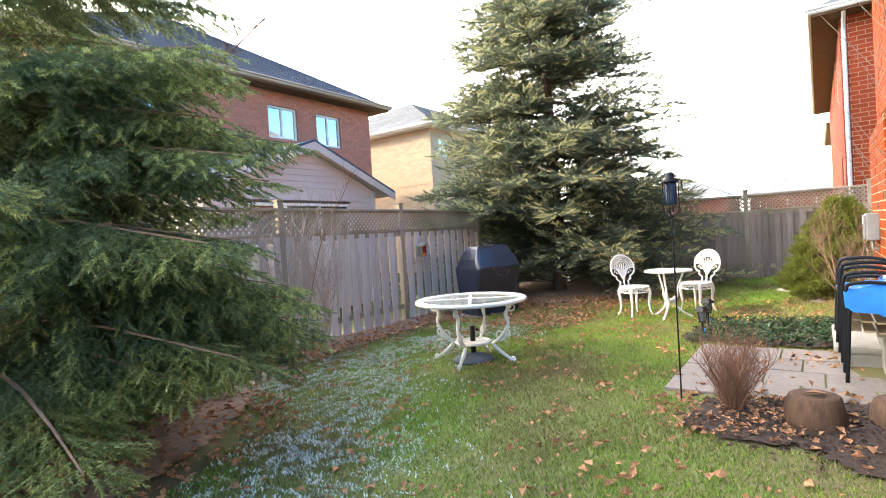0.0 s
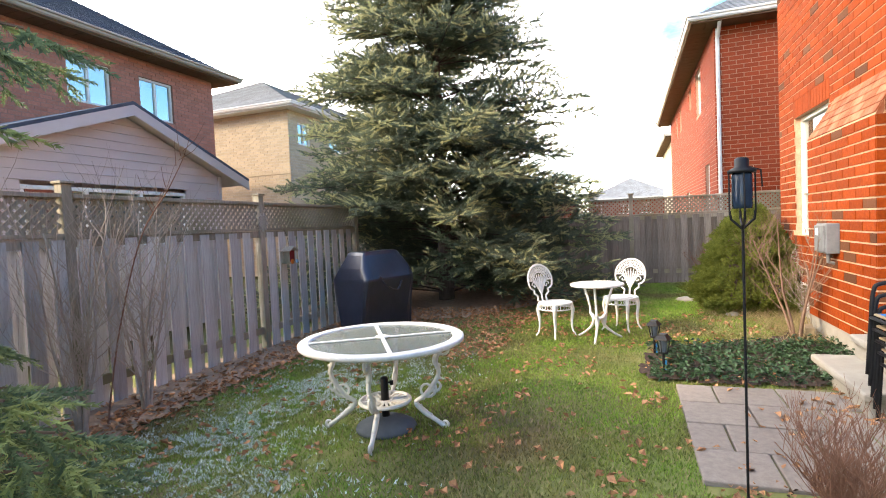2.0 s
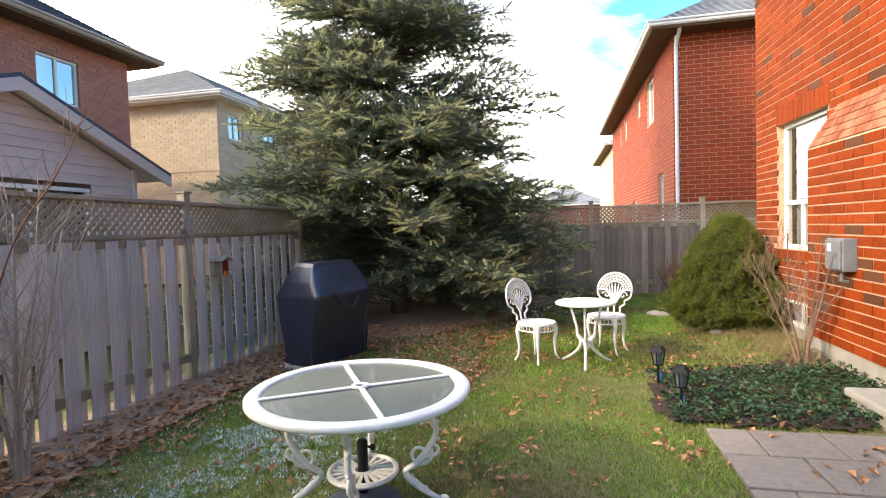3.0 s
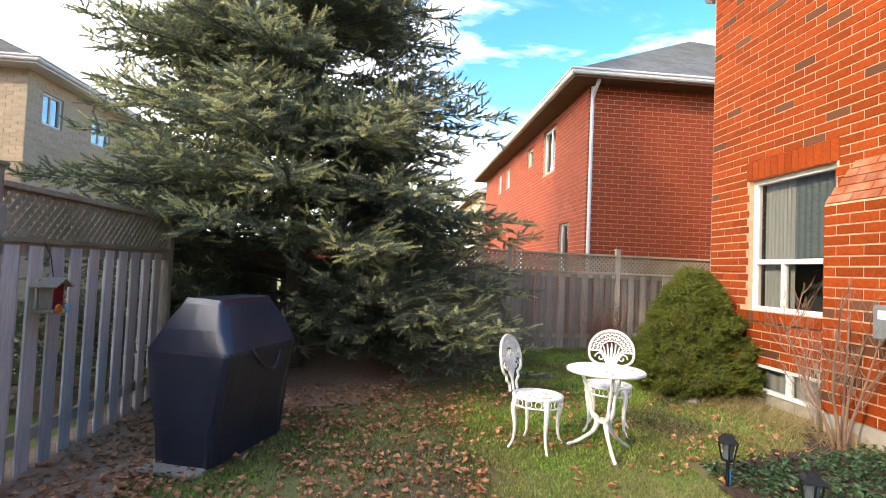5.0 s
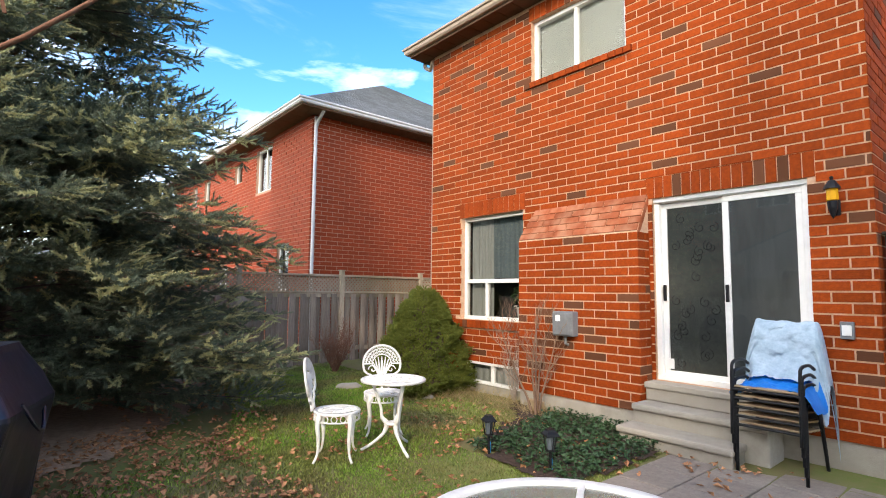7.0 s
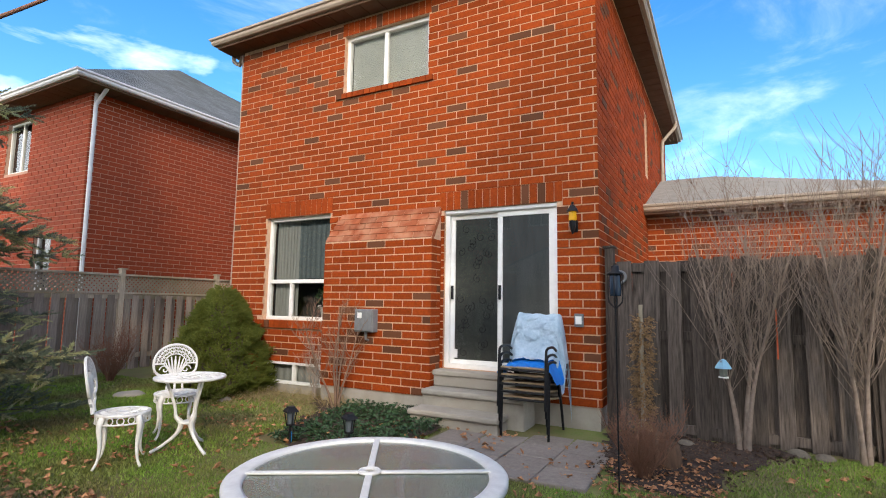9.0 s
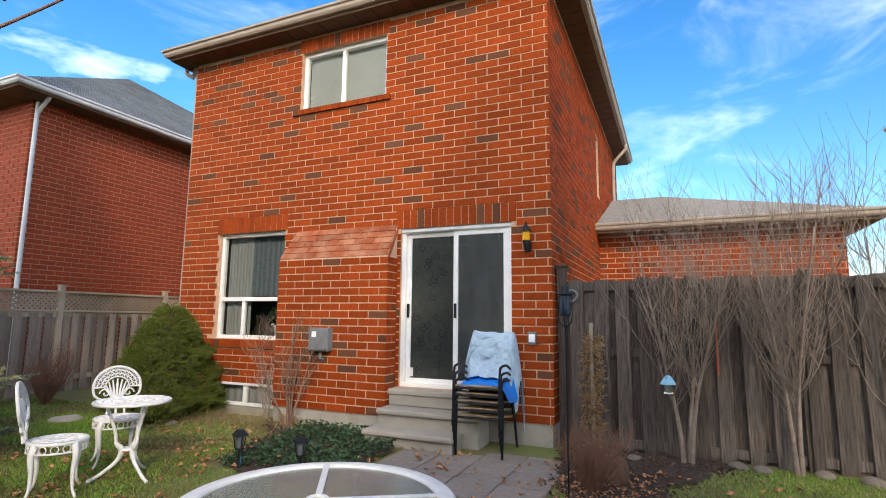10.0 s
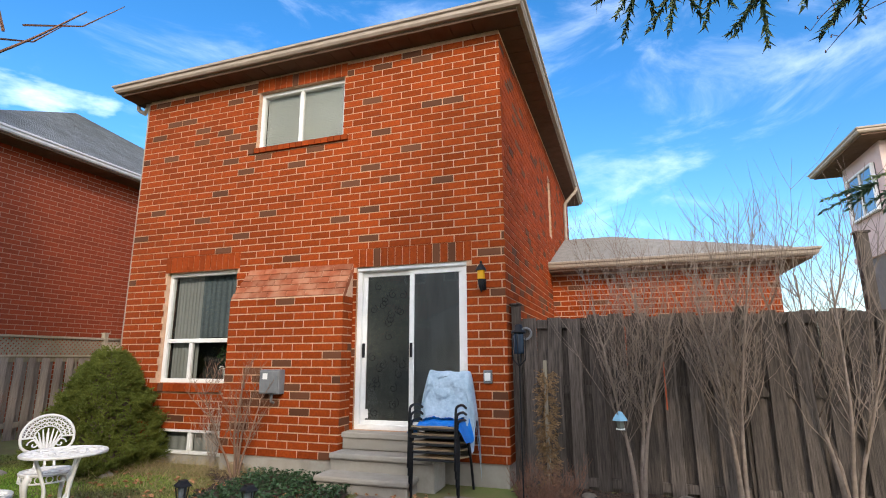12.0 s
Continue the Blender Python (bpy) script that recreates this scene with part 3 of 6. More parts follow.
def hip_roof(parent, x0, x1, y0, y1, z, pitch, over, material, fascia, soffit, label=""):
    """A hipped roof with shingle courses, boxed eaves and gutter."""
    X0, X1, Y0, Y1 = x0 - over, x1 + over, y0 - over, y1 + over
    half = min(X1 - X0, Y1 - Y0) / 2
    zr = z + 0.16 + half * pitch
    if X1 - X0 > Y1 - Y0:
        r0, r1 = (X0 + half, (Y0 + Y1) / 2, zr), (X1 - half, (Y0 + Y1) / 2, zr)
    else:
        r0, r1 = ((X0 + X1) / 2, Y0 + half, zr), ((X0 + X1) / 2, Y1 - half, zr)
    zt = z + 0.16
    c = [(X0, Y0, zt), (X1, Y0, zt), (X1, Y1, zt), (X0, Y1, zt)]
    b = Build()
    if X1 - X0 > Y1 - Y0:
        faces = ([c[0], c[1], r1, r0], [c[2], c[3], r0, r1], [c[1], c[2], r1], [c[3], c[0], r0])
    else:
        faces = ([c[1], c[2], r1, r0], [c[3], c[0], r0, r1], [c[0], c[1], r0], [c[2], c[3], r1])
    for fc in faces:
        a, d = Vector(fc[0]), Vector(fc[1])
        tl, tr = Vector(fc[-1]), Vector(fc[2])
        nrm = (d - a).cross(tl - a).normalized()
        rows = max(4, int((tl - a).length / 0.16))
        for i in range(rows):
            t0, t1 = i / rows, (i + 1) / rows
            p = [a.lerp(tl, t0), d.lerp(tr, t0), d.lerp(tr, t1), a.lerp(tl, t1)]
            lift = nrm * 0.014
            b.poly([p[0] + lift, p[1] + lift, p[2], p[3]])
            b.poly([p[0], p[1], p[1] + lift, p[0] + lift])
    b.out("roof", material, parent, label)
    for a, d in ((c[0], c[1]), (c[1], c[2]), (c[2], c[3]), (c[3], c[0])):
        a, d = Vector(a), Vector(d)
        u = (d - a).normalized()
        n = Vector((u.y, -u.x, 0))
        prof = [(0, -0.12), (0.055, -0.115), (0.08, -0.085), (0.085, -0.045), (0.11, -0.03), (0.115, 0.0), (0.1, 0.012), (0, 0.012)]
        g = Build()
        k = len(g.v)
        for q, e in ((a, -1), (d, 1)):
            for s, t in prof:
                w = q + n * s + u * (e * s) + Vector((0, 0, t))
                g.v.append(tuple(w))
        m = len(prof)
        g.f += [tuple(k + i for i in (j, (j + 1) % m, m + (j + 1) % m, m + j)) for j in range(m)]
        g.out("gutter", fascia, parent)
    Build().box((X0, Y0, z), (X1, Y0 + 0.02, zt)).box((X0, Y1 - 0.02, z), (X1, Y1, zt)).box((X0, Y0 + 0.02, z), (X0 + 0.02, Y1 - 0.02, zt)).box((X1 - 0.02, Y0 + 0.02, z), (X1, Y1 - 0.02, zt)).out("fascia", soffit, parent)
    s = Build()
    # soffit boards run out from the wall
    def strip(xa, xb, ya, yb, along):
        n = int(max(xb - xa, yb - ya) / 0.3)
        for i in range(n):
            if along == "x":
                s.box((xa + (xb - xa) * i / n, ya, z), (xa + (xb - xa) * (i + 1) / n - 0.014, yb, z + 0.012))
            else:
                s.box((xa, ya + (yb - ya) * i / n, z), (xb, ya + (yb - ya) * (i + 1) / n - 0.014, z + 0.012))
    strip(X0 + 0.02, X1 - 0.02, Y0 + 0.02, y0, "x")
    strip(X0 + 0.02, X1 - 0.02, y1, Y1 - 0.02, "x")
    strip(X0 + 0.02, x0, y0, y1, "y")
    strip(x1, X1 - 0.02, y0, y1, "y")
    s.box((X0 + 0.02, Y0 + 0.02, z + 0.018), (X1 - 0.02, Y1 - 0.02, z + 0.035))
    s.out("soffit", soffit, parent)


def frame_ring(b, m, w, h, t, d0, d1):
    """A rectangular frame in the local xz plane; depth along y."""
    for a, c in (((0, d0, 0), (w, d1, t)), ((0, d0, h - t), (w, d1, h)), ((0, d0, t), (t, d1, h - t)), ((w - t, d0, t), (w, d1, h - t))):
        b.cham(a, c, 0.006, m)


def window_unit(name, parent, p, ang, w, h, bars=(), t=0.055, label="white framed window", blind=None, inner=None, glass="glass"):
    """A framed window set in a wall; ang turns its outward side, which is local -y."""
    win = thing(name, label, "window")
    win.matrix_world = pose(*p, 0, 0, ang)
    win.parent = parent
    del win["category"]
    b = Build()
    frame_ring(b, None, w, h, t, -0.01, 0.07)
    b.out("window_frame", M["white"], win)
    cells = [(t, w - t, t, h - t)]
    for kind, pos in bars:
        bb = Build()
        if kind == "v":
            bb.cham((pos - 0.03, -0.004, t), (pos + 0.03, 0.06, h - t), 0.006)
        elif kind == "h":
            bb.cham((t, -0.004, pos - 0.03), (w - t, 0.06, pos + 0.03), 0.006)
        else:
            q, top = pos
            bb.cham((q - 0.028, -0.002, t), (q + 0.028, 0.06, top), 0.006)
        bb.out("mullion", M["white"], win)
    pane = Build().poly([(t - 0.01, 0.03, t - 0.01), (w - t + 0.01, 0.03, t - 0.01), (w - t + 0.01, 0.03, h - t + 0.01), (t - 0.01, 0.03, h - t + 0.01)]).out("pane", M[glass], win)
    pane.visible_shadow = False
    # shallow box added behind the pane; its dark colour stands for an unlit room
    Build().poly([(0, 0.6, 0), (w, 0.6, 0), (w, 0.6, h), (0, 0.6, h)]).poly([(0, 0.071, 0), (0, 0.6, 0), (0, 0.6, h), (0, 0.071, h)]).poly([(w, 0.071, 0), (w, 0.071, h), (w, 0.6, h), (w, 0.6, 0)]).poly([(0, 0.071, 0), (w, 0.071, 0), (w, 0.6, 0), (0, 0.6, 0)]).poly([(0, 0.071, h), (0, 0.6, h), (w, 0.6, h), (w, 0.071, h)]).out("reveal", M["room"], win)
    if blind:
        bl = Build()
        n = int(h / 0.026)
        for i in range(n):
            bl.box((t, 0.085, h * i / n), (w - t, 0.09, h * (i + 0.86) / n), None)
        bl.out("blind", M["blind"], win, blind)
    for u0, u1, z0, z1, mt, words in inner or ():
        cu, n = Build(), 36
        for i in range(n):
            a, c = t + (w - 2 * t) * (u0 + (u1 - u0) * i / n), t + (w - 2 * t) * (u0 + (u1 - u0) * (i + 1) / n)
            ya, yc = (0.12 + 0.008 * math.sin(q * 1.3) + 0.006 * math.sin(q * 0.37) for q in (i, i + 1))
            cu.poly([(a, ya, h * z0), (c, yc, h * z0), (c, yc, h * z1), (a, ya, h * z1)])
        cu.out("curtain", M[mt], win, words, True)
    return win


HOUSE_END = 9.4


def main_house():
    h = thing("house", "two-storey orange-red brick house with white windows and tan eaves", "house")
    X, Y0, Y1, Z1, HX = 0.92, 4.55, 10.58, 5.78, HOUSE_END
    # wall to the garden: u runs towards -y from the far corner
    holes = [(Y1 - 9.82, Y1 - 8.5, 1.166, 2.785), (Y1 - 8.34, Y1 - 6.84, 4.615, 5.54), (Y1 - 6.55, Y1 - 5.03, 0.63, 2.68), (Y1 - 9.67, Y1 - 8.56, 0.2, 0.535)]
    lint = [(Y1 - 9.86, Y1 - 8.46, 2.785, 3.03), (Y1 - 6.62, Y1 - 4.96, 2.68, 2.93), (Y1 - 8.38, Y1 - 6.8, 5.54, 5.75), (Y1 - 8.45, Y1 - 6.75, 4.53, 4.615), (Y1 - 9.95, Y1 - 8.4, 1.04, 1.166)]
    brick_wall(h, (X, Y1), (0, -1), Y1 - Y0, 0.33, Z1, holes + lint, M["brick_j"], M["mortar"], single=lambda m: m[2] < 3.3 and m[1] < 10)
    for u0, u1, z0, z1 in lint:
        Build().box((X, Y1 - u1, z0), (X + 0.2, Y1 - u0, z1)).out("lintel_backing", M["mortar"], h)
    s = Build()
    for (u0, u1, z0, z1), sill in zip(lint, (0, 0, 0, 1, 1)):
        n = int((u1 - u0) / 0.1)
        for i in range(n):
            a, c = Y1 - u0 - (u1 - u0) * i / n - 0.005, Y1 - u0 - (u1 - u0) * (i + 1) / n + 0.006
            pr = 0.045 if sill else 0.009
            s.box((X - pr, c, z0 + 0.004), (X + 0.02, a, z1 - 0.006))
    s.out("soldier_bricks", M["brick_j"], h)["kind"] = "stuff"
    # side wall towards -y
    brick_wall(h, (X, Y0), (1, 0), HX - X, 0.33, Z1, [(4.3, 4.75, 4.0, 5.2)], M["brick_j"], M["mortar"], skip=0.22)
    # closing walls
    Build().box((X + 0.22, Y1 - 0.22, 0), (HX, Y1, Z1)).box((HX - 0.22, Y0 + 0.22, 0), (HX, Y1 - 0.22, Z1)).out("back_wall", M["mortar"], h)
    Build().box((X + 0.015, Y0 + 0.015, -0.3), (HX, Y0 + 0.3, 0.33)).box((X + 0.015, Y0 + 0.3, -0.3), (X + 0.25, 8.56, 0.33)).box((X + 0.015, 8.56, -0.3), (X + 0.25, 9.67, 0.2)).box((X + 0.015, 9.67, -0.3), (X + 0.25, Y1, 0.33)).out("foundation", M["concrete"], h, "bare concrete foundation")
    hip_roof(h, X, HX, Y0, Y1, Z1, 0.55, 0.31, M["roof"], M["fascia"], M["soffit"])
    Build().tube(spline([(X + 0.05, Y1 + 0.33, Z1 + 0.08), (X + 0.05, Y1 + 0.33, Z1 - 0.06), (X + 0.06, Y1 + 0.2, Z1 - 0.16), (X + 0.06, Y1 + 0.06, Z1 - 0.4), (X + 0.06, Y1 + 0.06, 0.3)], 4), 0.035, 8).out("downspout", M["fascia"], h, "tan downspout")
    # brick bump-out with a sloping brick cap
    x0, ya, yb, zt, zc = 0.67, 6.6, 8.36, 2.3, 2.74
    brick_wall(h, (x0, yb), (0, -1), yb - ya, 0.3, zt, [], M["brick_j"], M["mortar"], thick=0.1)
    brick_wall(h, (x0, ya), (1, 0), X - x0, 0.3, zt, [], M["brick_j"], M["mortar"], thick=0.1, skip=0.1)
    Build().box((x0 + 0.1, ya + 0.1, 0.3), (X, yb, zt)).out("core", M["mortar"], h)
    Build().box((x0 + 0.01, ya + 0.01, -0.3), (X + 0.01, yb - 0.01, 0.3)).out("foundation", M["concrete"], h, "bare concrete foundation")
    Build().poly([(x0, ya, zt), (x0, yb, zt), (X, yb - 0.1, zc), (X, ya, zc)]).poly([(x0, ya, zt), (X, ya, zc), (X, ya, zt)]).poly([(x0, yb, zt), (X, yb, zt), (X, yb - 0.1, zc)]).out("sloped_cap", M["mortar"], h)
    cap = Build()
    sl = Vector((X - x0, 0, zc - zt))
    n, u = Vector((-(zc - zt), 0, X - x0)).normalized(), sl.normalized()
    rows = 5
    for r in range(rows):
        w = (yb - ya) - 0.1 * r / rows
        k = 6
        for i in range(-1, k + 1):
            a = max(0, (i + (0.5 if r % 2 else 0)) * w / k + 0.006)
            c = min(w, (i + 1 + (0.5 if r % 2 else 0)) * w / k - 0.006)
            if c - a < 0.02:
                continue
            p0 = Vector((x0, ya, zt)) + u * (sl.length * r / rows + 0.005)
            p1 = Vector((x0, ya, zt)) + u * (sl.length * (r + 1) / rows - 0.005)
            q = [p0 + Vector((0, a, 0)), p0 + Vector((0, c, 0)), p1 + Vector((0, c, 0)), p1 + Vector((0, a, 0))]
            kk = len(cap.v)
            cap.v += [tuple(t - n * 0.004) for t in q] + [tuple(t + n * 0.012) for t in q]
            cap.f += [tuple(kk + t for t in f) for f in ((4, 7, 6, 5), (0, 4, 5, 1), (1, 5, 6, 2), (2, 6, 7, 3), (3, 7, 4, 0))]
    for r in range(4):
        # raking end bricks beside the door
        t0, t1 = r / 4, (r + 1) / 4
        xa, xb = x0 + (X - x0) * t0, x0 + (X - x0) * t1
        za, zb = zt + (zc - zt) * t0, zt + (zc - zt) * t1
        kk = len(cap.v)
        for dy in (0.0, -0.008):
            cap.v += [(xa, ya + dy, za - 0.1), (xb - 0.006, ya + dy, zb - 0.1), (xb - 0.006, ya + dy, zb), (xa, ya + dy, za)]
        cap.f += [tuple(kk + t for t in f) for f in ((4, 5, 6, 7), (0, 1, 5, 4), (1, 2, 6, 5), (2, 3, 7, 6), (3, 0, 4, 7))]
    cap.out("cap_bricks", M["cap_brick"], h)["kind"] = "stuff"
    # windows; outward is -x, so local x runs towards -y
    window_unit("window", h, (1.0, 9.82, 1.166), -90, 1.32, 1.62, [("h", 0.6), ("s", (0.5, 0.57))], label="white window with a fixed pane above two sliders", inner=[(0.0, 0.4, 0.0, 1.0, "sheer", "grey sheer curtain"), (0.4, 1.0, 0.4, 1.0, "net", "blue-grey net curtain")])
    window_unit("window", h, (1.0, 8.34, 4.615), -90, 1.5, 0.925, [("v", 0.72)], label="white two-pane slider with pale blinds", blind="pale slatted blind")
    # basement window: grey sheet added behind the glass so the panes look lighter
    window_unit("window", h, (0.925, 9.67, 0.2), -90, 1.11, 0.335, [("v", 0.55)], t=0.045, label="small white basement window", inner=[(0.0, 1.0, 0.0, 1.0, "sheer", "grey sheet added behind the panes")])
    return h


HOUSE = main_house()


def neighbour_house():
    h = thing("house", "dark red brick two-storey house with grey shingles and white eaves", "house")
    X, Y, Z1 = 0.66, 14.85, 5.78
    brick_wall(h, (X, Y), (1, 0), 11.3, -0.2, Z1, [], M["nb_brick"], M["nb_mortar"], H=0.1, skip=0.22)
    hol = [(17.25 - Y, 18.4 - Y, 4.35, 5.6), (19.55 - Y, 20.25 - Y, 4.9, 5.5), (15.95 - Y, 16.7 - Y, 1.6, 2.8), (22.8 - Y, 23.5 - Y, 4.7, 5.5), (24.4 - Y, 25.0 - Y, 4.7, 5.5), (20.5 - Y, 21.5 - Y, 1.3, 2.3)]
    D = 13.0
    flip = [(D - b, D - a, c, d) for a, b, c, d in hol]
    brick_wall(h, (X, Y + D), (0, -1), D, -0.2, Z1, flip, M["nb_brick"], M["nb_mortar"], H=0.1)
    Build().box((X + 0.22, Y + D - 0.2, -0.2), (11.9, Y + D, Z1)).box((11.7, Y + 0.22, -0.2), (11.96, Y + D - 0.2, Z1)).out("back_wall", M["nb_mortar"], h)
    for a, b, c, d in hol:
        window_unit("window", h, (X + 0.08, Y + b, c), -90, b - a, d - c, [("v", (b - a) / 2)] if b - a > 0.8 else [], label="small white window in a brick wall")
    hip_roof(h, X, 11.96, Y, Y + D, Z1, 0.62, 0.52, M["roof"], M["alu"], M["soffit"])
    dp = Build().tube(spline([(X + 0.06, Y - 0.42, Z1 + 0.08), (X + 0.06, Y - 0.4, Z1 - 0.02), (X + 0.06, Y - 0.1, Z1 - 0.25), (X + 0.06, Y - 0.055, Z1 - 0.45), (X + 0.06, Y - 0.055, 0.2)], 4), 0.042, 8)
    dp.out("downspout", M["alu"], h, "white downspout")
    return h


neighbour_house()


def west_house():
    h = thing("house", "brown-red brick two-storey house with dark shingles", "house")
    X, Y1, Z1 = -12.2, 13.0, 5.82
    D = 9.4
    hol = [(4.85, 6.0, 4.75, 5.42), (8.95, 9.95, 4.5, 5.42), (10.68, 11.65, 4.45, 5.42)]
    u0 = Y1 - D
    brick_wall(h, (X, u0), (0, 1), D, 0, Z1, [(a - u0, b - u0, c, d) for a, b, c, d in hol], M["old_brick"], M["old_mortar"], L=0.24, H=0.085)
    brick_wall(h, (X, Y1), (-1, 0), 8, 0, Z1, [], M["old_brick"], M["old_mortar"], L=0.24, H=0.085, skip=0.22)
    Build().box((X - 9, u0, 0), (X - 8, Y1, Z1)).box((X - 8, u0, 0), (X - 0.22, u0 + 0.2, Z1)).out("back_wall", M["old_mortar"], h)
    for a, b, c, d in hol:
        window_unit("window", h, (X - 0.06, a, c), 90, b - a, d - c, [("v", (b - a) / 2)], label="white slider window reflecting blue sky", glass="glass_far")
    hip_roof(h, X - 9, X, u0, Y1, Z1, 0.62, 0.5, M["roof_dark"], M["fascia"], M["soffit"])
    # siding extension with a gable
    ex = thing("extension", "pinkish siding extension with a low gable roof", "extension")
    xg, ya, yb, za = -8.45, 4.9, 8.95, 3.42
    ze = 2.62
    yr = 7.05
    b = Build()
    rows = int((za - 0) / 0.13)
    for r in range(rows + 1):
        z0, z1 = r * 0.13, r * 0.13 + 0.128
        def span(z):
            if z <= ze:
                return ya, yb
            t = (z - ze) / (za - ze)
            return ya + (yr - ya) * min(t, 1), yb + (yr - yb) * min(t, 1)
        a0, b0 = span(z0)
        a1, b1 = span(min(z1, za))
        if b0 - a0 < 0.1:
            continue
        segs = [(a0, b0, a1, b1)]
        if 1.4 < z0 < 2.28:
            segs = [(a0, 5.6, a1, 5.6), (8.2, b0, 8.2, b1)]
        for s0, t0, s1, t1 in segs:
            b.poly([(xg + 0.018, s0, z0), (xg + 0.018, t0, z0), (xg + 0.002, t1, z1), (xg + 0.002, s1, z1)])
            b.poly([(xg, s0, z0), (xg, t0, z0), (xg + 0.018, t0, z0), (xg + 0.018, s0, z0)])
    b.out("siding", M["siding"], ex)
    Build().box((-12, ya, 0), (xg - 0.3, yb, ze)).out("core", M["siding"], ex)
    Build().cham((xg - 0.05, yb - 0.01, 0), (xg + 0.03, yb + 0.07, ze), 0.006).out("corner_post", M["siding"], ex)
    r = Build()
    for sgn, ye in ((1, yb + 0.5), (-1, ya - 0.5)):
        zz = ze - 0.18
        for th, x_out in ((0.05, 0.3),):
            r.v += [(-12.1, yr, za + 0.1), (xg + x_out, yr, za + 0.1), (xg + x_out, ye, zz + 0.1), (-12.1, ye, zz + 0.1), (-12.1, yr, za + 0.1 + th), (xg + x_out, yr, za + 0.1 + th), (xg + x_out, ye, zz + 0.1 + th), (-12.1, ye, zz + 0.1 + th)]
            k = len(r.v) - 8
            r.f += [tuple(k + i for i in q) for q in ((3, 2, 1, 0), (4, 5, 6, 7), (0, 1, 5, 4), (1, 2, 6, 5), (2, 3, 7, 6), (3, 0, 4, 7))]
    r.out("roof", M["roof_dark"], ex)
    t = Build()
    for ye in (yb + 0.5, ya - 0.5):
        zz = ze - 0.18
        k = len(t.v)
        t.v += [(xg + 0.26, yr, za - 0.06), (xg + 0.3, yr, za - 0.06), (xg + 0.3, ye, zz - 0.06), (xg + 0.26, ye, zz - 0.06), (xg + 0.26, yr, za + 0.098), (xg + 0.3, yr, za + 0.098), (xg + 0.3, ye, zz + 0.098), (xg + 0.26, ye, zz + 0.098)]
        t.f += [tuple(k + i for i in q) for q in ((3, 2, 1, 0), (4, 5, 6, 7), (0, 1, 5, 4), (1, 2, 6, 5), (2, 3, 7, 6), (3, 0, 4, 7))]
        k = len(t.v)
        t.v += [(-12, yr, za + 0.03), (xg + 0.26, yr, za + 0.03), (xg + 0.26, ye, zz + 0.03), (-12, ye, zz + 0.03)]
        t.f.append((k, k + 1, k + 2, k + 3))
    t.out("bargeboard", M["siding"], ex)
    window_unit("window", ex, (xg - 0.02, 5.6, 1.42), 90, 2.6, 0.86, [("v", 0.87), ("v", 1.74)], label="wide white window strip", glass="glass_far")
    return h


west_house()


def beige_house():
    h = thing("house", "buff brick two-storey house with slate grey roof", "house")
    X, Y, Z1 = -12.42, 16.75, 5.85
    brick_wall(h, (X - 9, Y), (1, 0), 9, 0, Z1, [], M["beige_brick"], M["beige_mortar"], L=0.3, H=0.1)
    hol = [(17.3 - Y, 18.1 - Y, 4.7, 5.5), (19.4 - Y, 20.4 - Y, 4.7, 5.5)]
    brick_wall(h, (X, Y), (0, 1), 12, 0, Z1, hol, M["beige_brick"], M["beige_mortar"], L=0.3, H=0.1, skip=0.22)
    Build().box((X - 9, Y + 11.8, 0), (X - 0.22, Y + 12, Z1)).box((X - 9, Y + 0.22, 0), (X - 8.8, Y + 11.8, Z1)).out("back_wall", M["beige_mortar"], h)
    Build().box((X - 9, Y - 0.03, 3.62), (X + 0.03, Y - 0.004, 3.7)).box((X + 0.004, Y, 3.62), (X + 0.03, Y + 12, 3.7)).out("band_course", M["beige_brick"], h)
    for a, b, c, d in hol:
        window_unit("window", h, (X - 0.06, Y + a, c), 90, b - a, d - c, [("v", (b - a) / 2)], label="white window reflecting blue sky", glass="glass_far")
    hip_roof(h, X - 9, X, Y, Y + 12, Z1, 0.5, 0.45, M["roof"], M["alu"], M["alu"])
    return h


beige_house()


def table_glass():
    m = bpy.data.materials.new("frosted_table_glass")
    m.use_nodes = True
    b = m.node_tree.nodes["Principled BSDF"]
    b.inputs["Base Color"].default_value = (0.24, 0.26, 0.225, 1)
    b.inputs["Roughness"].default_value, b.inputs["Alpha"].default_value = 0.25, 0.62
    return m


M["tglass"] = table_glass()


# ---- foliage ----
def fast_mesh(name, verts, tri_count, material, parent=None):
    """A mesh of loose triangles, three corners each."""
    me = bpy.data.meshes.new(name)
    me.vertices.add(len(verts))
    me.vertices.foreach_set("co", np.asarray(verts, np.float32).ravel())
    me.loops.add(tri_count * 3)
    me.loops.foreach_set("vertex_index", np.arange(tri_count * 3, dtype=np.int32))
    me.polygons.add(tri_count)
    me.polygons.foreach_set("loop_start", np.arange(0, tri_count * 3, 3, dtype=np.int32))
    me.materials.append(material)
    me.update(calc_edges=True)
    ob = new(name, me)
    if parent:
        ob.parent = parent
    return ob


RNG = np.random.default_rng(7)


def sprig(needles, length, width, out, twig=0.006):
    """A twig along +z, one long, set round with needles: an array of triangles."""
    t = []
    for i in range(needles):
        z = (i + 0.5) / needles
        a = i * 2.39996
        d = np.array([math.cos(a), math.sin(a), 0])
        s = np.array([-math.sin(a), math.cos(a), 0]) * width
        base = np.array([0, 0, z - 0.1])
        tip = base + d * length * (1 - 0.4 * z) + np.array([0, 0, out])
        t.append([base - s, base + s, tip])
    x = np.array([twig, 0, 0])
    y = np.array([0, twig, 0])
    for s in (x, y):
        t.append([-s, s, np.array([0, 0, 1.0])])
    return np.array(t)


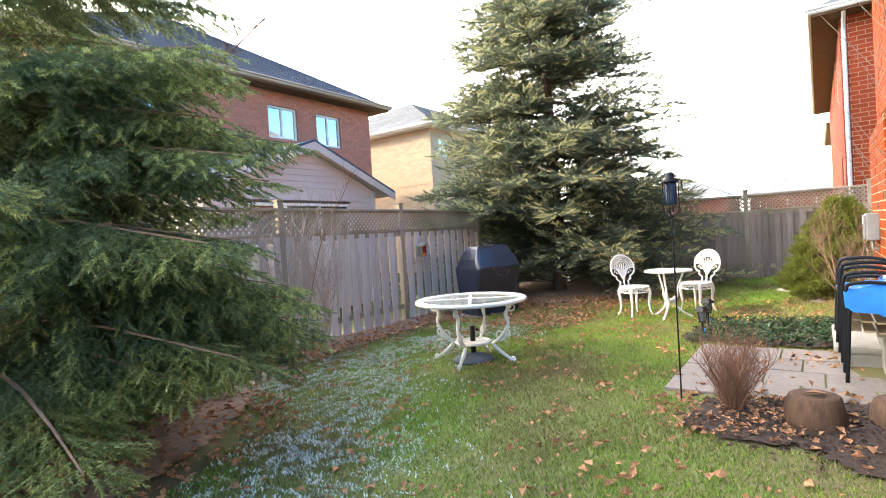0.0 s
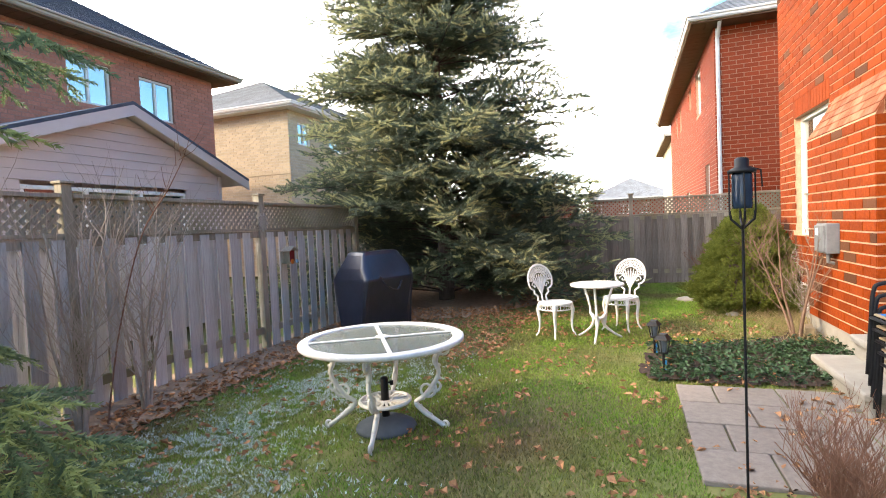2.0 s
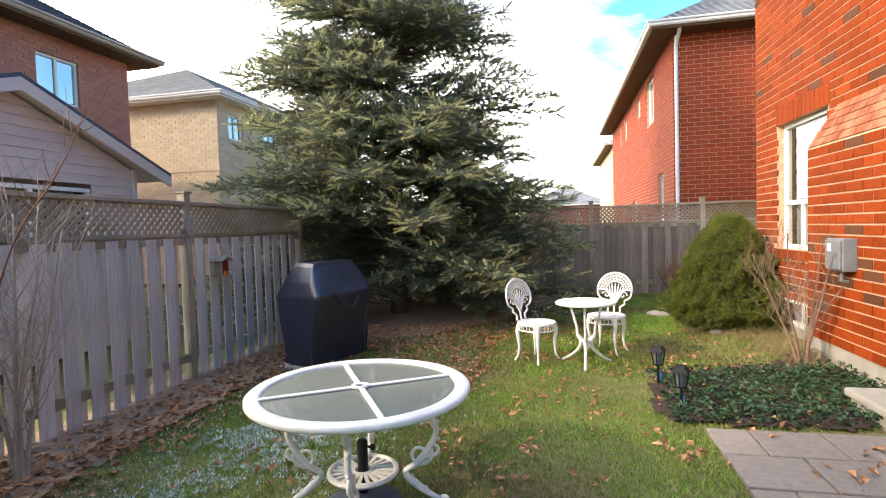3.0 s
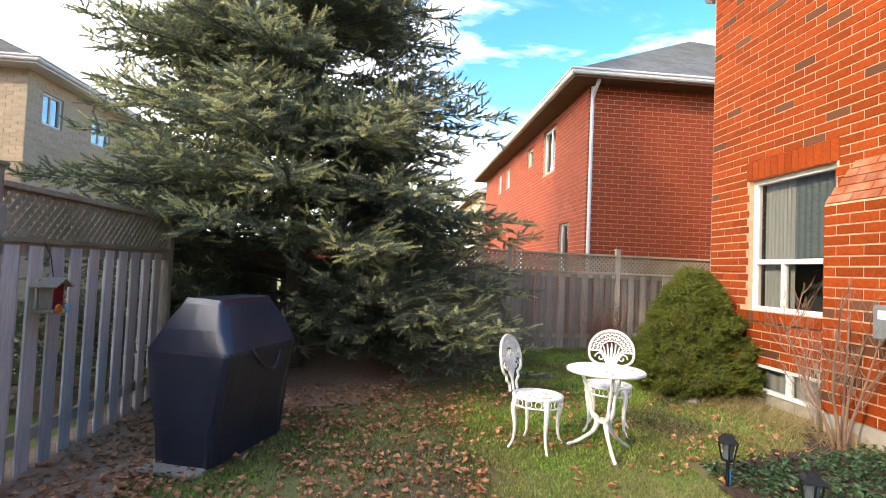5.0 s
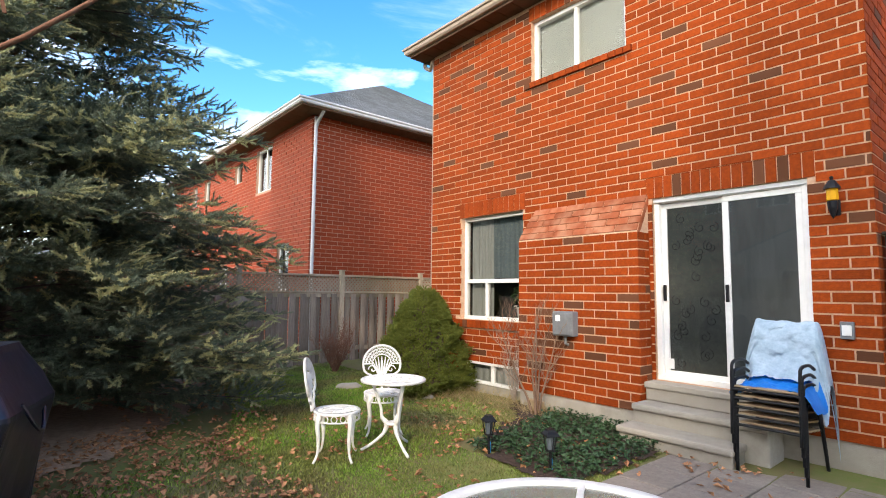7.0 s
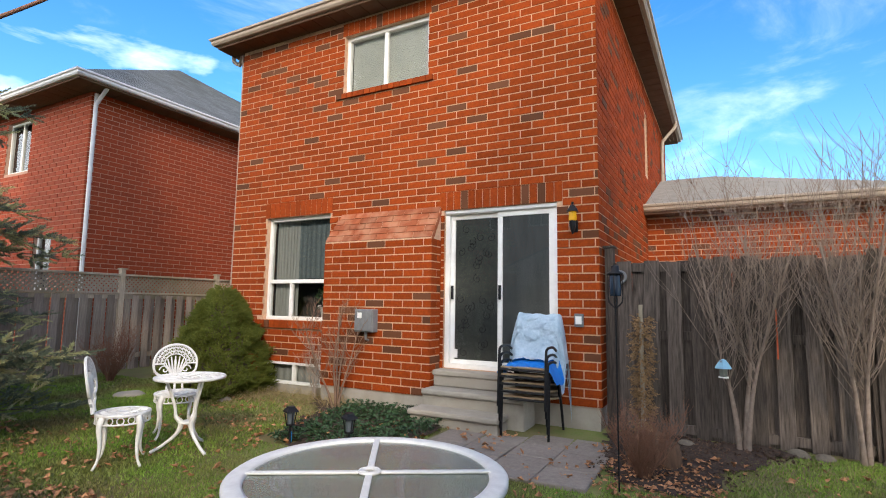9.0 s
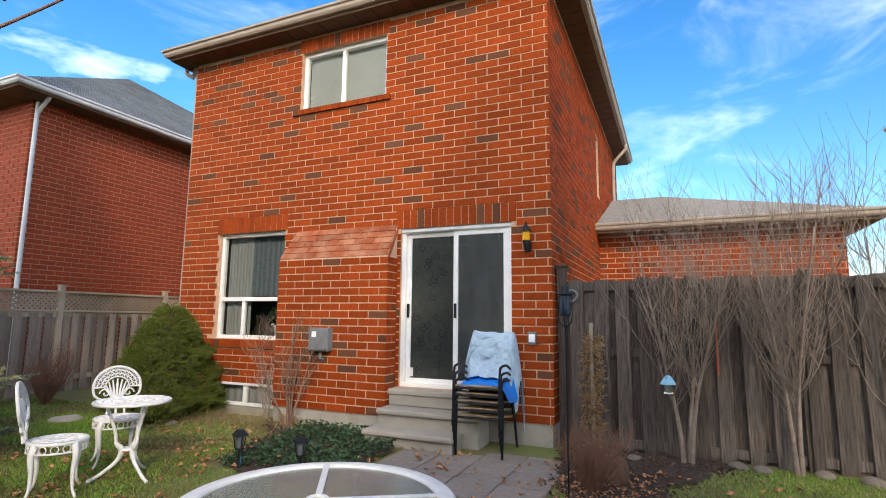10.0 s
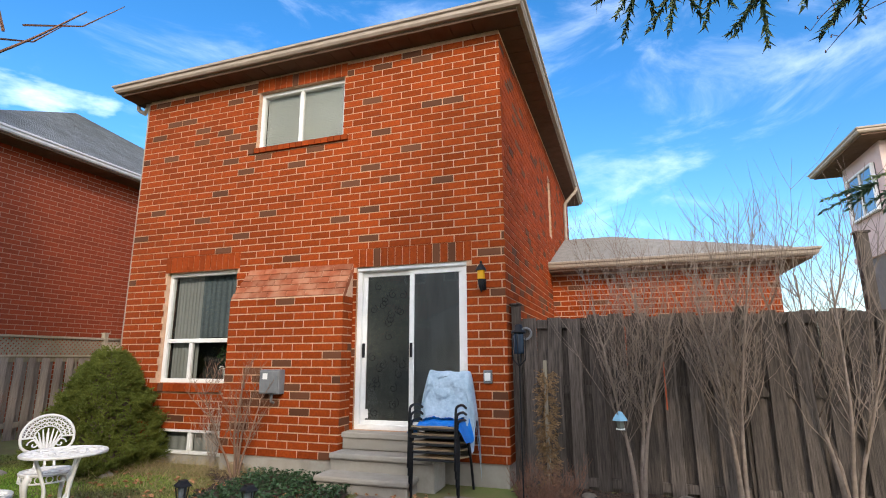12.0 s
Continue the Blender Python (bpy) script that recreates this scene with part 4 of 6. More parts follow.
def sprigs(name, pos, way, size, template, material, parent):
    pos, way, size = np.array(pos), np.array(way), np.array(size)
    n = len(pos)
    way = way / np.linalg.norm(way, axis=1, keepdims=True)
    r = RNG.normal(size=(n, 3))
    a = np.cross(way, r)
    a /= np.linalg.norm(a, axis=1, keepdims=True)
    b = np.cross(way, a)
    T = template.reshape(-1, 3)
    v = (T[None, :, 0, None] * a[:, None] + T[None, :, 1, None] * b[:, None] + T[None, :, 2, None] * way[:, None]) * size[:, None, None] + pos[:, None]
    return fast_mesh(name, v.reshape(-1, 3), n * len(template), material, parent)


def conifer(name, label, centre, height, radius, whorl, per, droop, lift, template, size, step, mats, keep=lambda a, z: True, z0=0.25, power=0.9, extra=(), hang=0.15, trunk=0.16, spread=0.55, cap=None, vert=0.15, rough=0.3, jitter=0.12):
    tree = thing(name, label, "tree", centre)
    Build().tube([(0.03 * math.sin(i), 0.02 * math.cos(i * 1.3), height * i / 12 - (0.1 if i == 0 else 0)) for i in range(13)], [trunk * (1 - i / 12.5) + 0.012 for i in range(13)], 10).out("trunk", M["bark"], tree, smooth=True)
    limbs = Build()
    P, W, S, T = [], [], [], []
    todo = []
    z = z0
    while z < height * 0.985:
        for k in range(per):
            a = RNG.uniform(0, 2 * math.pi)
            L = radius * (1 - z / height) ** power * RNG.uniform(0.72, 1.08) + 0.12
            if keep(a, z):
                todo.append((a, z + RNG.uniform(-jitter, jitter), L if not cap or not cap(a, z) else min(L, cap(a, z))))
        z += whorl * (1 - 0.35 * z / height)
    todo += list(extra)
    for a, zb, L in todo:
        d = np.array([math.cos(a), math.sin(a), 0])
        side = np.array([-d[1], d[0], 0])
        n = max(3, int(L / step))
        bend = RNG.uniform(-0.15, 0.15)

        def at(s):
            # out, sagging, then turning up at the tip
            return d * L * s + side * bend * L * s * s + np.array([0, 0, zb + L * (lift * s - droop * s * s + 0.12 * s ** 4)])
        limbs.tube([at(i / 5) for i in range(6)], [0.0075 * L ** 0.7 * (1 - i / 5.5) + 0.003 for i in range(6)], 4)
        for i in range(1, n + 1):
            s = 0.16 + 0.84 * i / n
            p = at(s)
            tl = (0.16 + spread * L * (1 - s) * 0.6) * RNG.uniform(0.7, 1.2)
            for sg in (-1, 1):
                fwd = RNG.uniform(0.5, 0.95)
                w = d * fwd + side * sg * RNG.uniform(0.5, 1.1) + np.array([0, 0, -hang + RNG.uniform(-vert, vert)])
                w /= np.linalg.norm(w)
                m = max(1, int(tl / (size * 0.62)))
                for j in range(m):
                    q = p + w * tl * (j + 0.4) / m
                    q = q + np.array([0, 0, -hang * 0.5 * (tl * j / m) ** 1.5])
                    for sg2 in (-1, 1):
                        w2 = w + np.cross(w, [0, 0, 1]) * sg2 * RNG.uniform(0.4, 0.85) + np.array([0, 0, RNG.uniform(-rough, rough) - hang * 0.5])
                        P.append(q)
                        W.append(w2)
                        S.append(size * RNG.uniform(0.75, 1.2))
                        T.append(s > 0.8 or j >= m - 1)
                P.append(p + w * tl * 0.92)
                W.append(w)
                S.append(size)
                T.append(True)
    limbs.out("branchwork", mats[2], tree)["kind"] = "stuff"
    P, W, S, T = np.array(P), np.array(W), np.array(S), np.array(T)
    # part of the outer sprigs take the paler needles painted as sunlit
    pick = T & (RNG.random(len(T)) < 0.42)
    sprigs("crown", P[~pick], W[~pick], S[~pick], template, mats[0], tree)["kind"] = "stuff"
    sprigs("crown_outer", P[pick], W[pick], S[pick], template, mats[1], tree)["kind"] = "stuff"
    return tree


conifer("spruce_tree", "tall dense blue-green spruce, sunlight painted on its tips", (-5.0, 11.6, -0.06), 11.5, 3.75, 0.32, 10, 0.36, 0.24, sprig(22, 0.19, 0.05, 0.12, 0.05), 0.19, 0.16, (M["spruce"], M["spruce_lit_tip"], M["bark"]), power=0.8, hang=-0.1, vert=0.5, spread=0.62, rough=0.42, jitter=0.12)

conifer("fir_tree", "dark green fir with drooping feathery branches", (-4.9, 0.75, -0.06), 8.6, 2.6, 0.36, 7, 0.46, 0.3, sprig(24, 0.2, 0.045, 0.14, 0.035), 0.125, 0.1, (M["fir"], M["fir_lit_tip"], M["redtwig2"]),
        z0=0.35, power=0.5, hang=0.45, trunk=0.13, spread=0.6, vert=0.2, rough=0.25, cap=lambda a, z: 1.95 if 0.6 < a < 2.5 and z < 4 else None,
        extra=[(0.52, 2.3, 2.45), (0.48, 2.0, 2.4), (0.42, 2.55, 2.4), (1.12, 2.56, 2.5), (0.7, 1.05, 2.5), (0.6, 0.9, 2.5), (0.8, 0.95, 2.4), (0.66, 1.3, 2.5), (0.75, 0.75, 2.35), (0.7, 1.25, 2.35), (0.5, 1.2, 2.6), (0.35, 0.95, 2.5), (0.7, 0.8, 2.3), (0.85, 1.1, 2.2), (0.2, 1.6, 2.6), (1.15, 0.9, 2.2), (1.25, 1.15, 2.25), (0.05, 0.7, 2.6), (0.45, 1.6, 2.4), (-0.2, 1.9, 2.6), (0.3, 2.6, 2.6)])


def dwarf_spruce():
    tree = thing("dwarf_spruce", "dense cone-shaped dwarf spruce, bright olive green", "shrub", (0.38, 10.1, 0.03))
    Build().tube([(0, 0, -0.05), (0, 0, 1.5)], [0.05, 0.01], 8).out("trunk", M["bark"], tree)
    P, W, S = [], [], []
    H = 1.62
    for i in range(16000):
        z = H * (1 - math.sqrt(RNG.uniform(0, 1))) if i % 3 else H * RNG.uniform(0, 0.95)
        a = RNG.uniform(0, 2 * math.pi)
        t = z / H
        r = 0.86 * (1 - t) ** 0.66 * (0.55 + 0.45 * min(1, t * 5 + 0.25))
        q = Vector((math.cos(a) * r, math.sin(a) * r, z))
        lump = 1 + 0.3 * noise.noise(q * 5.5) + 0.2 * noise.noise(q * 12)
        r *= lump * RNG.uniform(0.84, 1.0)
        P.append((r * math.cos(a), r * math.sin(a), z + 0.03))
        W.append((math.cos(a) + RNG.normal() * 0.4, math.sin(a) + RNG.normal() * 0.4, 0.55 + RNG.normal() * 0.4))
        S.append(RNG.uniform(0.045, 0.085))
    sprigs("crown", P, W, S, sprig(9, 0.4, 0.09, 0.3, 0.12), M["conic"], tree)["kind"] = "stuff"
    # dark cone added inside the crown, standing in for the shade between sprigs
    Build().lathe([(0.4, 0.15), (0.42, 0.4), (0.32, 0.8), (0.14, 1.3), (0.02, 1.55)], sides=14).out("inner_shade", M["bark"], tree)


dwarf_spruce()


def bare(name, label, at, stems, height, reach, thick, twigs, material, crown0=0.45, category="tree", whip=0.6, seed=1, up=0.2):
    """A leafless tree or shrub: stems that fork into upright whips."""
    rng = random.Random(seed)
    t = thing(name, label, category, at)
    st, tw = [], Build()
    for k in range(stems):
        a = 2 * math.pi * k / stems + rng.uniform(-0.5, 0.5)
        top = Vector((math.cos(a) * reach * rng.uniform(0.4, 0.8), math.sin(a) * reach * rng.uniform(0.4, 0.8), height * rng.uniform(0.6, 0.75)))
        mid = top * 0.45 + Vector((rng.uniform(-0.06, 0.06), rng.uniform(-0.06, 0.06), 0.03))
        pts = spline([(math.cos(a) * thick, math.sin(a) * thick, -0.08), mid * 0.4, mid, top], 5)
        b = Build().tube(pts, [thick * (1 - 0.75 * i / (len(pts) - 1)) for i in range(len(pts))], 7)
        b.out("stem", material, t, smooth=True)
        st.append(pts)
    for i in range(twigs):
        pts = rng.choice(st)
        s = rng.uniform(crown0, 1.0)
        p = pts[int(s * (len(pts) - 1))].copy()
        a = rng.uniform(0, 2 * math.pi)
        L = whip * rng.uniform(0.5, 1.3)
        d = Vector((math.cos(a) * rng.uniform(0.3, 1.0), math.sin(a) * rng.uniform(0.3, 1.0), rng.uniform(up, up + 0.7))).normalized()
        q = [p]
        n = 5
        for j in range(n):
            d = (d + Vector((rng.uniform(-0.22, 0.22), rng.uniform(-0.22, 0.22), 0.22 + 0.25 * up))).normalized()
            q.append(q[-1] + d * L / n)
        r0 = thick * 0.16 * rng.uniform(0.6, 1.2)
        tw.tube(q, [r0 * (1 - 0.8 * j / n) + 0.0009 for j in range(n + 1)], 4)
        for j in range(2, n):
            for e in range(2):
                a = rng.uniform(0, 2 * math.pi)
                dd = (d + Vector((math.cos(a), math.sin(a), rng.uniform(-0.2, 0.6))) * 0.8).normalized()
                l2 = L * rng.uniform(0.2, 0.55)
                mid = q[j] + dd * l2 * 0.5
                tw.tube([q[j], mid, mid + (dd + Vector((0, 0, 0.5))).normalized() * l2 * 0.5], [r0 * 0.45 + 0.0006, r0 * 0.3 + 0.0006, 0.0008], 3)
    tw.out("twig_mass", material, t)["kind"] = "stuff"
    return t


for k, (x, y, n) in enumerate(((0.85, 3.2, 3), (0.95, 2.25, 3), (1.0, 1.35, 4))):
    bare("bare_tree", "leafless ornamental tree with upright whips by the dark fence", (x, y, 0.05), n, 3.15, 0.72, 0.03, 95, M["greytwig"], 0.48, whip=1.25, up=0.5, seed=k + 3)
for k, (x, y) in enumerate(((-5.55, 4.15), (-5.55, 4.75))):
    bare("bare_shrub", "leafless pale multi-stemmed shrub by the lattice fence", (x, y, -0.08), 5, 2.5, 0.45, 0.02, 70, M["twig"], 0.35, "shrub", 0.75, seed=k + 11)
bare("twiggy_shrub", "low leafless reddish-brown twiggy shrub beside the patio", (-0.42, 3.95, 0.02), 22, 0.62, 0.4, 0.007, 280, M["redtwig"], 0.15, "shrub", 0.24, seed=21)
bare("rose_bush", "thin leafless rose with a few dry orange leaves", (0.4, 7.85, 0.05), 5, 1.85, 0.6, 0.02, 60, M["redtwig2"], 0.45, "shrub", 0.45, seed=24)
bare("rose_bush", "thin wiry climber stems with dry leaves", (0.72, 8.5, 0.05), 6, 1.2, 0.2, 0.008, 50, M["twig"], 0.3, "shrub", 0.35, seed=25)
bare("red_shrub", "fine reddish leafless shrub by the fence", (0.2, 12.6, 0.03), 22, 0.95, 0.55, 0.009, 220, M["redtwig"], 0.2, "shrub", 0.45, seed=27)


def dead_plant():
    t = thing("dead_plant", "dry brown climbing plant tied to a wooden stake", "plant", (0.78, 4.1, 0.05))
    Build().cham((-0.02, -0.02, -0.1), (0.02, 0.02, 1.42), 0.004).out("stake", M["wood_warm"], t)
    P, W, S = [], [], []
    for i in range(700):
        z = RNG.uniform(0.05, 1.3)
        a = RNG.uniform(0, 6.3)
        r = RNG.uniform(0.02, 0.1)
        P.append((r * math.cos(a), r * math.sin(a), z))
        W.append((math.cos(a), math.sin(a), RNG.uniform(-1.2, 0.5)))
        S.append(RNG.uniform(0.04, 0.09))
    sprigs("dry_leaves", P, W, S, sprig(5, 0.35, 0.12, 0.25, 0.05), M["drybrown"], t)["kind"] = "stuff"


dead_plant()


# ---- ground cover ----
def bed(name, label, outline, material, lift, category="soil"):
    """A patch of soil with a ragged edge, lying on the ground."""
    pts = spline([(*p, 0) for p in outline + outline[:1]], 14)[:-1]
    pts = [Vector((p.x + 0.14 * noise.noise(Vector((p.x * 5.3, p.y * 5.3, 1))), p.y + 0.14 * noise.noise(Vector((p.x * 5.3, p.y * 5.3, 7))), 0)) for p in pts]
    def inside(x, y):
        odd = False
        for p, q in zip(pts, pts[1:] + pts[:1]):
            if (p.y > y) != (q.y > y) and x < p.x + (q.x - p.x) * (y - p.y) / (q.y - p.y):
                odd = not odd
        return odd
    cell = 0.06
    x0, y0 = min(p.x for p in pts), min(p.y for p in pts)
    nx, ny = int((max(p.x for p in pts) - x0) / cell) + 1, int((max(p.y for p in pts) - y0) / cell) + 1
    v, f, seen = [], [], {}

    def corner(i, j):
        if (i, j) not in seen:
            x, y = x0 + i * cell + random.uniform(-0.018, 0.018), y0 + j * cell + random.uniform(-0.018, 0.018)
            seen[i, j] = len(v)
            v.append((x, y, ground_z(x) + 0.015 + lift + 0.006 * noise.noise(Vector((x * 4, y * 4, 0))) + random.uniform(0, 0.008)))
        return seen[i, j]
    for j in range(ny):
        for i in range(nx):
            if inside(x0 + (i + 0.5) * cell, y0 + (j + 0.5) * cell):
                f.append((corner(i, j), corner(i + 1, j), corner(i + 1, j + 1), corner(i, j + 1)))
    return tagged(link_mesh(name, v, f, material, smooth=True), label, category, kind="structure")


bed("soil_strip", "brown leaf litter along the fence", [(-6.3, -2), (-5.3, -1), (-3.6, 0.2), (-3.4, 1.5), (-4.2, 2.6), (-5.0, 3.6), (-5.25, 5.5), (-5.3, 7.2), (-5.4, 9.5), (-6.3, 9.7)], M["litter"], 0.004)
bed("soil_under_spruce", "needle and leaf litter under the spruce", [(-6.1, 8.9), (-4.6, 9.2), (-3.7, 9.7), (-2.9, 10.8), (-2.2, 12.3), (-2.0, 13.6), (-7.8, 13.7), (-7.8, 9.8)], M["litter"], 0.004)
bed("planting_bed", "dark mulch bed beside the patio and fence", [(-0.7, 3.6), (-0.6, 4.15), (0.0, 4.3), (0.85, 4.45), (1.05, 4.3), (1.05, 2.75), (0.75, 2.85), (0.6, 3.0), (0.1, 3.25), (-0.4, 3.4)], M["mulch"], 0.004)
bed("ivy_bed", "dark soil bed under ivy and dry grass", [(-1.15, 6.2), (-1.2, 7.0), (-0.7, 7.6), (0.1, 7.9), (0.6, 8.4), (0.85, 8.4), (0.62, 6.8), (0.3, 6.2)], M["mulch"], 0.01)

ZONES = [lambda x, y: (x + 5.0) ** 2 + (y - 11.4) ** 2 < 2.75 ** 2, lambda x, y: x < -5.3 + 0.15 * math.sin(y * 2), lambda x, y: x > -0.95 and 4.2 < y < 6.1, lambda x, y: x > 0.62 and 2.8 < y < 4.4 or x > -0.4 and 3.35 < y < 4.4,
         lambda x, y: -1.15 < x < 0.7 and 6.2 < y < 7.7, lambda x, y: x > 0.6 and y > 2.8 or x > 1.02, lambda x, y: (x + 4.9) ** 2 + (y - 0.8) ** 2 < 1.9 ** 2, lambda x, y: (x + 0.42) ** 2 + (y - 3.9) ** 2 < 0.3 ** 2]


def blades(name, label, n, box, height, width, material, want, lean=0.5):
    x = RNG.uniform(box[0], box[1], n)
    y = RNG.uniform(box[2], box[3], n)
    ok = np.array([want(a, b) for a, b in zip(x, y)])
    x, y = x[ok], y[ok]
    n = len(x)
    z = 0.022 * (np.clip(x, -7.5, 1.2) + 2.3) - 0.002
    a = RNG.uniform(0, 2 * math.pi, n)
    h = height * RNG.uniform(0.5, 1.3, n)
    w = width * RNG.uniform(0.7, 1.3, n)
    p = np.stack([x, y, z], 1)
    s = np.stack([np.cos(a) * w, np.sin(a) * w, 0 * a], 1)
    b = RNG.uniform(0, 2 * math.pi, n)
    tip = p + np.stack([np.cos(b) * h * lean, np.sin(b) * h * lean, h], 1)
    v = np.stack([p - s, p + s, tip], 1)
    return tagged(fast_mesh(name, v.reshape(-1, 3), n, material), label, "grass", kind="stuff")


def patch(x, y):
    return noise.noise(Vector((x * 1.1, y * 1.1, 3.0))) + 0.5 * noise.noise(Vector((x * 4, y * 4, 9.0)))


def lawn_here(x, y):
    if any(f(x, y) for f in ZONES):
        return False
    return random.random() < (0.82 if not (y > 7 and x < -3.0) else 0.45) + 0.5 * patch(x, y)


def frost_here(x, y):
    if y > 7.2 or any(f(x, y) for f in ZONES[1:]):
        return False
    a = math.exp(-((x + 4.35 - 0.12 * (y - 4)) / 0.62) ** 2) * (1 if y < 6 else max(0, (7.2 - y) / 1.2))
    b = 0.55 * math.exp(-((x + 2.4 + 0.75 * (y - 1.8)) / 0.75) ** 2) if y < 4 else 0
    clump = noise.noise(Vector((x * 9, y * 9, 2))) + 0.6 * noise.noise(Vector((x * 2.2, y * 2.2, 5)))
    return random.random() < max(a, b) * max(0.0, min(1.0, 0.5 + 2.8 * clump))


blades("lawn_grass", "short patchy green winter grass", 420000, (-5.6, 1.0, -0.6, 7.5), 0.026, 0.0042, M["grass"], lawn_here)
blades("lawn_grass", "short patchy green winter grass further off", 170000, (-5.6, 1.0, 7.5, 13.6), 0.028, 0.008, M["grass"], lawn_here)
blades("frosted_grass", "frost-covered grass in the fence's shade", 320000, (-5.4, -0.8, 0.2, 7.2), 0.02, 0.009, M["frost"], frost_here, 0.9)
blades("dry_lawn_grass", "dead straw-coloured blades among the lawn", 60000, (-5.4, 0.8, -0.4, 11.0), 0.034, 0.004, M["straw"], lambda x, y: lawn_here(x, y) and random.random() < 0.35 + 1.2 * patch(x * 0.8 + 5, y * 0.8), 1.0)
blades("dry_grass", "straw-coloured dry grass by the house wall", 3000, (-0.3, 0.85, 7.6, 10.0), 0.16, 0.003, M["straw"], lambda x, y: x > 0.35 - 0.3 * (y - 7.6) / 2.4 or random.random() < 0.2, 1.2)


def leaves(name, label, n, box, size, material, want, zr=(0.012, 0.045), flat=0.35):
    """Curled leaves of two folded halves."""
    v = []
    while len(v) < n * 12:
        x, y = random.uniform(*box[:2]), random.uniform(*box[2:])
        if not want(x, y):
            continue
        s = size * random.uniform(0.5, 1.3)
        m = pose(x, y, ground_z(x) + random.uniform(*zr), random.gauss(0, 57 * flat), random.gauss(0, 57 * flat), random.uniform(0, 360))
        c = random.uniform(0.1, 0.45) * s
        A, B, C, D, E = (m @ Vector(q) for q in ((-s * 0.6, 0, 0), (-0.1 * s, s * 0.45, c), (s * 0.65, 0, 0.1 * s), (-0.1 * s, -s * 0.42, c), (0.15 * s, s * 0.1, -0.05 * s)))
        v += [A, E, B, B, E, C, C, E, D, D, E, A]
    return tagged(fast_mesh(name, [tuple(q) for q in v], len(v) // 3, material), label, "leaves", kind="stuff")


leaves("fallen_leaves", "brown fallen leaves along the fence", 3000, (-6.05, -4.6, -1, 9.5), 0.055, M["leaf"], lambda x, y: random.random() < math.exp(-((x + 5.5) / 0.4) ** 2))
leaves("fallen_leaves", "brown leaves strewn under the spruce", 900, (-5.6, -2.0, 8.6, 13.4), 0.05, M["leaf"], lambda x, y: 1.5 < math.hypot(x + 5, y - 11.4) < 3.4)
leaves("fallen_leaves", "brown leaves on the worn grass by the grill", 1500, (-5.3, -2.8, 6.8, 10.4), 0.05, M["leaf"], lambda x, y: patch(x * 1.3, y * 1.3) > -0.25)
leaves("fallen_leaves", "scattered dry leaves on the lawn", 2000, (-5.0, 0.4, 0.5, 10), 0.05, M["leaf"], lambda x, y: patch(x * 1.7, y * 1.7) > 0.02)
leaves("fallen_leaves", "dead leaves under the fir", 1500, (-6, -2.9, -1.2, 2.9), 0.055, M["leaf"], lambda x, y: math.hypot(x + 4.9, y - 0.8) < 2.2)
leaves("fallen_leaves", "pale dry leaves around the twiggy shrub", 420, (-1.1, 0.6, 3.2, 4.3), 0.036, M["leaf"], lambda x, y: math.hypot(x + 0.42, y - 3.9) < 0.55)
leaves("mulch_chips", "dark bark chips and dead leaves on the bed", 2200, (-0.75, 1.05, 0.6, 4.4), 0.03, M["chip"], lambda x, y: ZONES[3](x + random.gauss(0, 0.12), y + random.gauss(0, 0.12)), (0.0, 0.03), 0.5)
leaves("ivy", "low dark green ivy ground cover", 3600, (-1.15, 0.75, 6.15, 7.75), 0.038, M["ivy"], lambda x, y: patch(x, y) > -0.35 and y - 6.15 < 1.5 + 0.2 * x, (0.02, 0.11), 0.4)


# ---- patio and steps ----
def patio():
    p = thing("patio", "weathered concrete paver patio with open joints", "patio", kind="structure")
    Build().box((-0.93, 4.33, -0.1), (0.9, 6.05, 0.03)).out("base", M["mulch"], p)
    rows, y = 4, 4.3
    for r in range(rows):
        x = -0.96 - (0.22 if r % 2 else 0)
        while x < 0.88:
            x1 = x + random.choice((0.42, 0.46, 0.5))
            a, c = max(x, -0.96), min(x1 - 0.012, 0.9)
            if c - a > 0.08:
                Build().cham((a, y, 0.0), (c, y + 0.432, 0.06 + random.uniform(-0.004, 0.004)), 0.008).out("paver", M["paver"], p)
            x = x1
        y += 0.443
    return p


patio()


def steps():
    s = thing("steps", "three worn precast concrete steps up to the glass door", "steps", kind="structure")
    Build().cham((0.22, 5.5, 0.04), (0.62, 6.6, 0.17), 0.015).cham((0.18, 5.48, 0.17), (0.62, 6.62, 0.235), 0.02).out("step", M["concrete"], s)
    Build().cham((0.5, 5.3, 0.04), (0.88, 6.6, 0.36), 0.015).cham((0.46, 5.28, 0.36), (0.88, 6.6, 0.425), 0.02).out("step", M["concrete"], s)
    Build().cham((0.74, 4.98, 0.43), (1.0, 6.58, 0.56), 0.01).cham((0.72, 4.97, 0.56), (1.05, 6.59, 0.625), 0.012).out("threshold", M["concrete"], s)


steps()


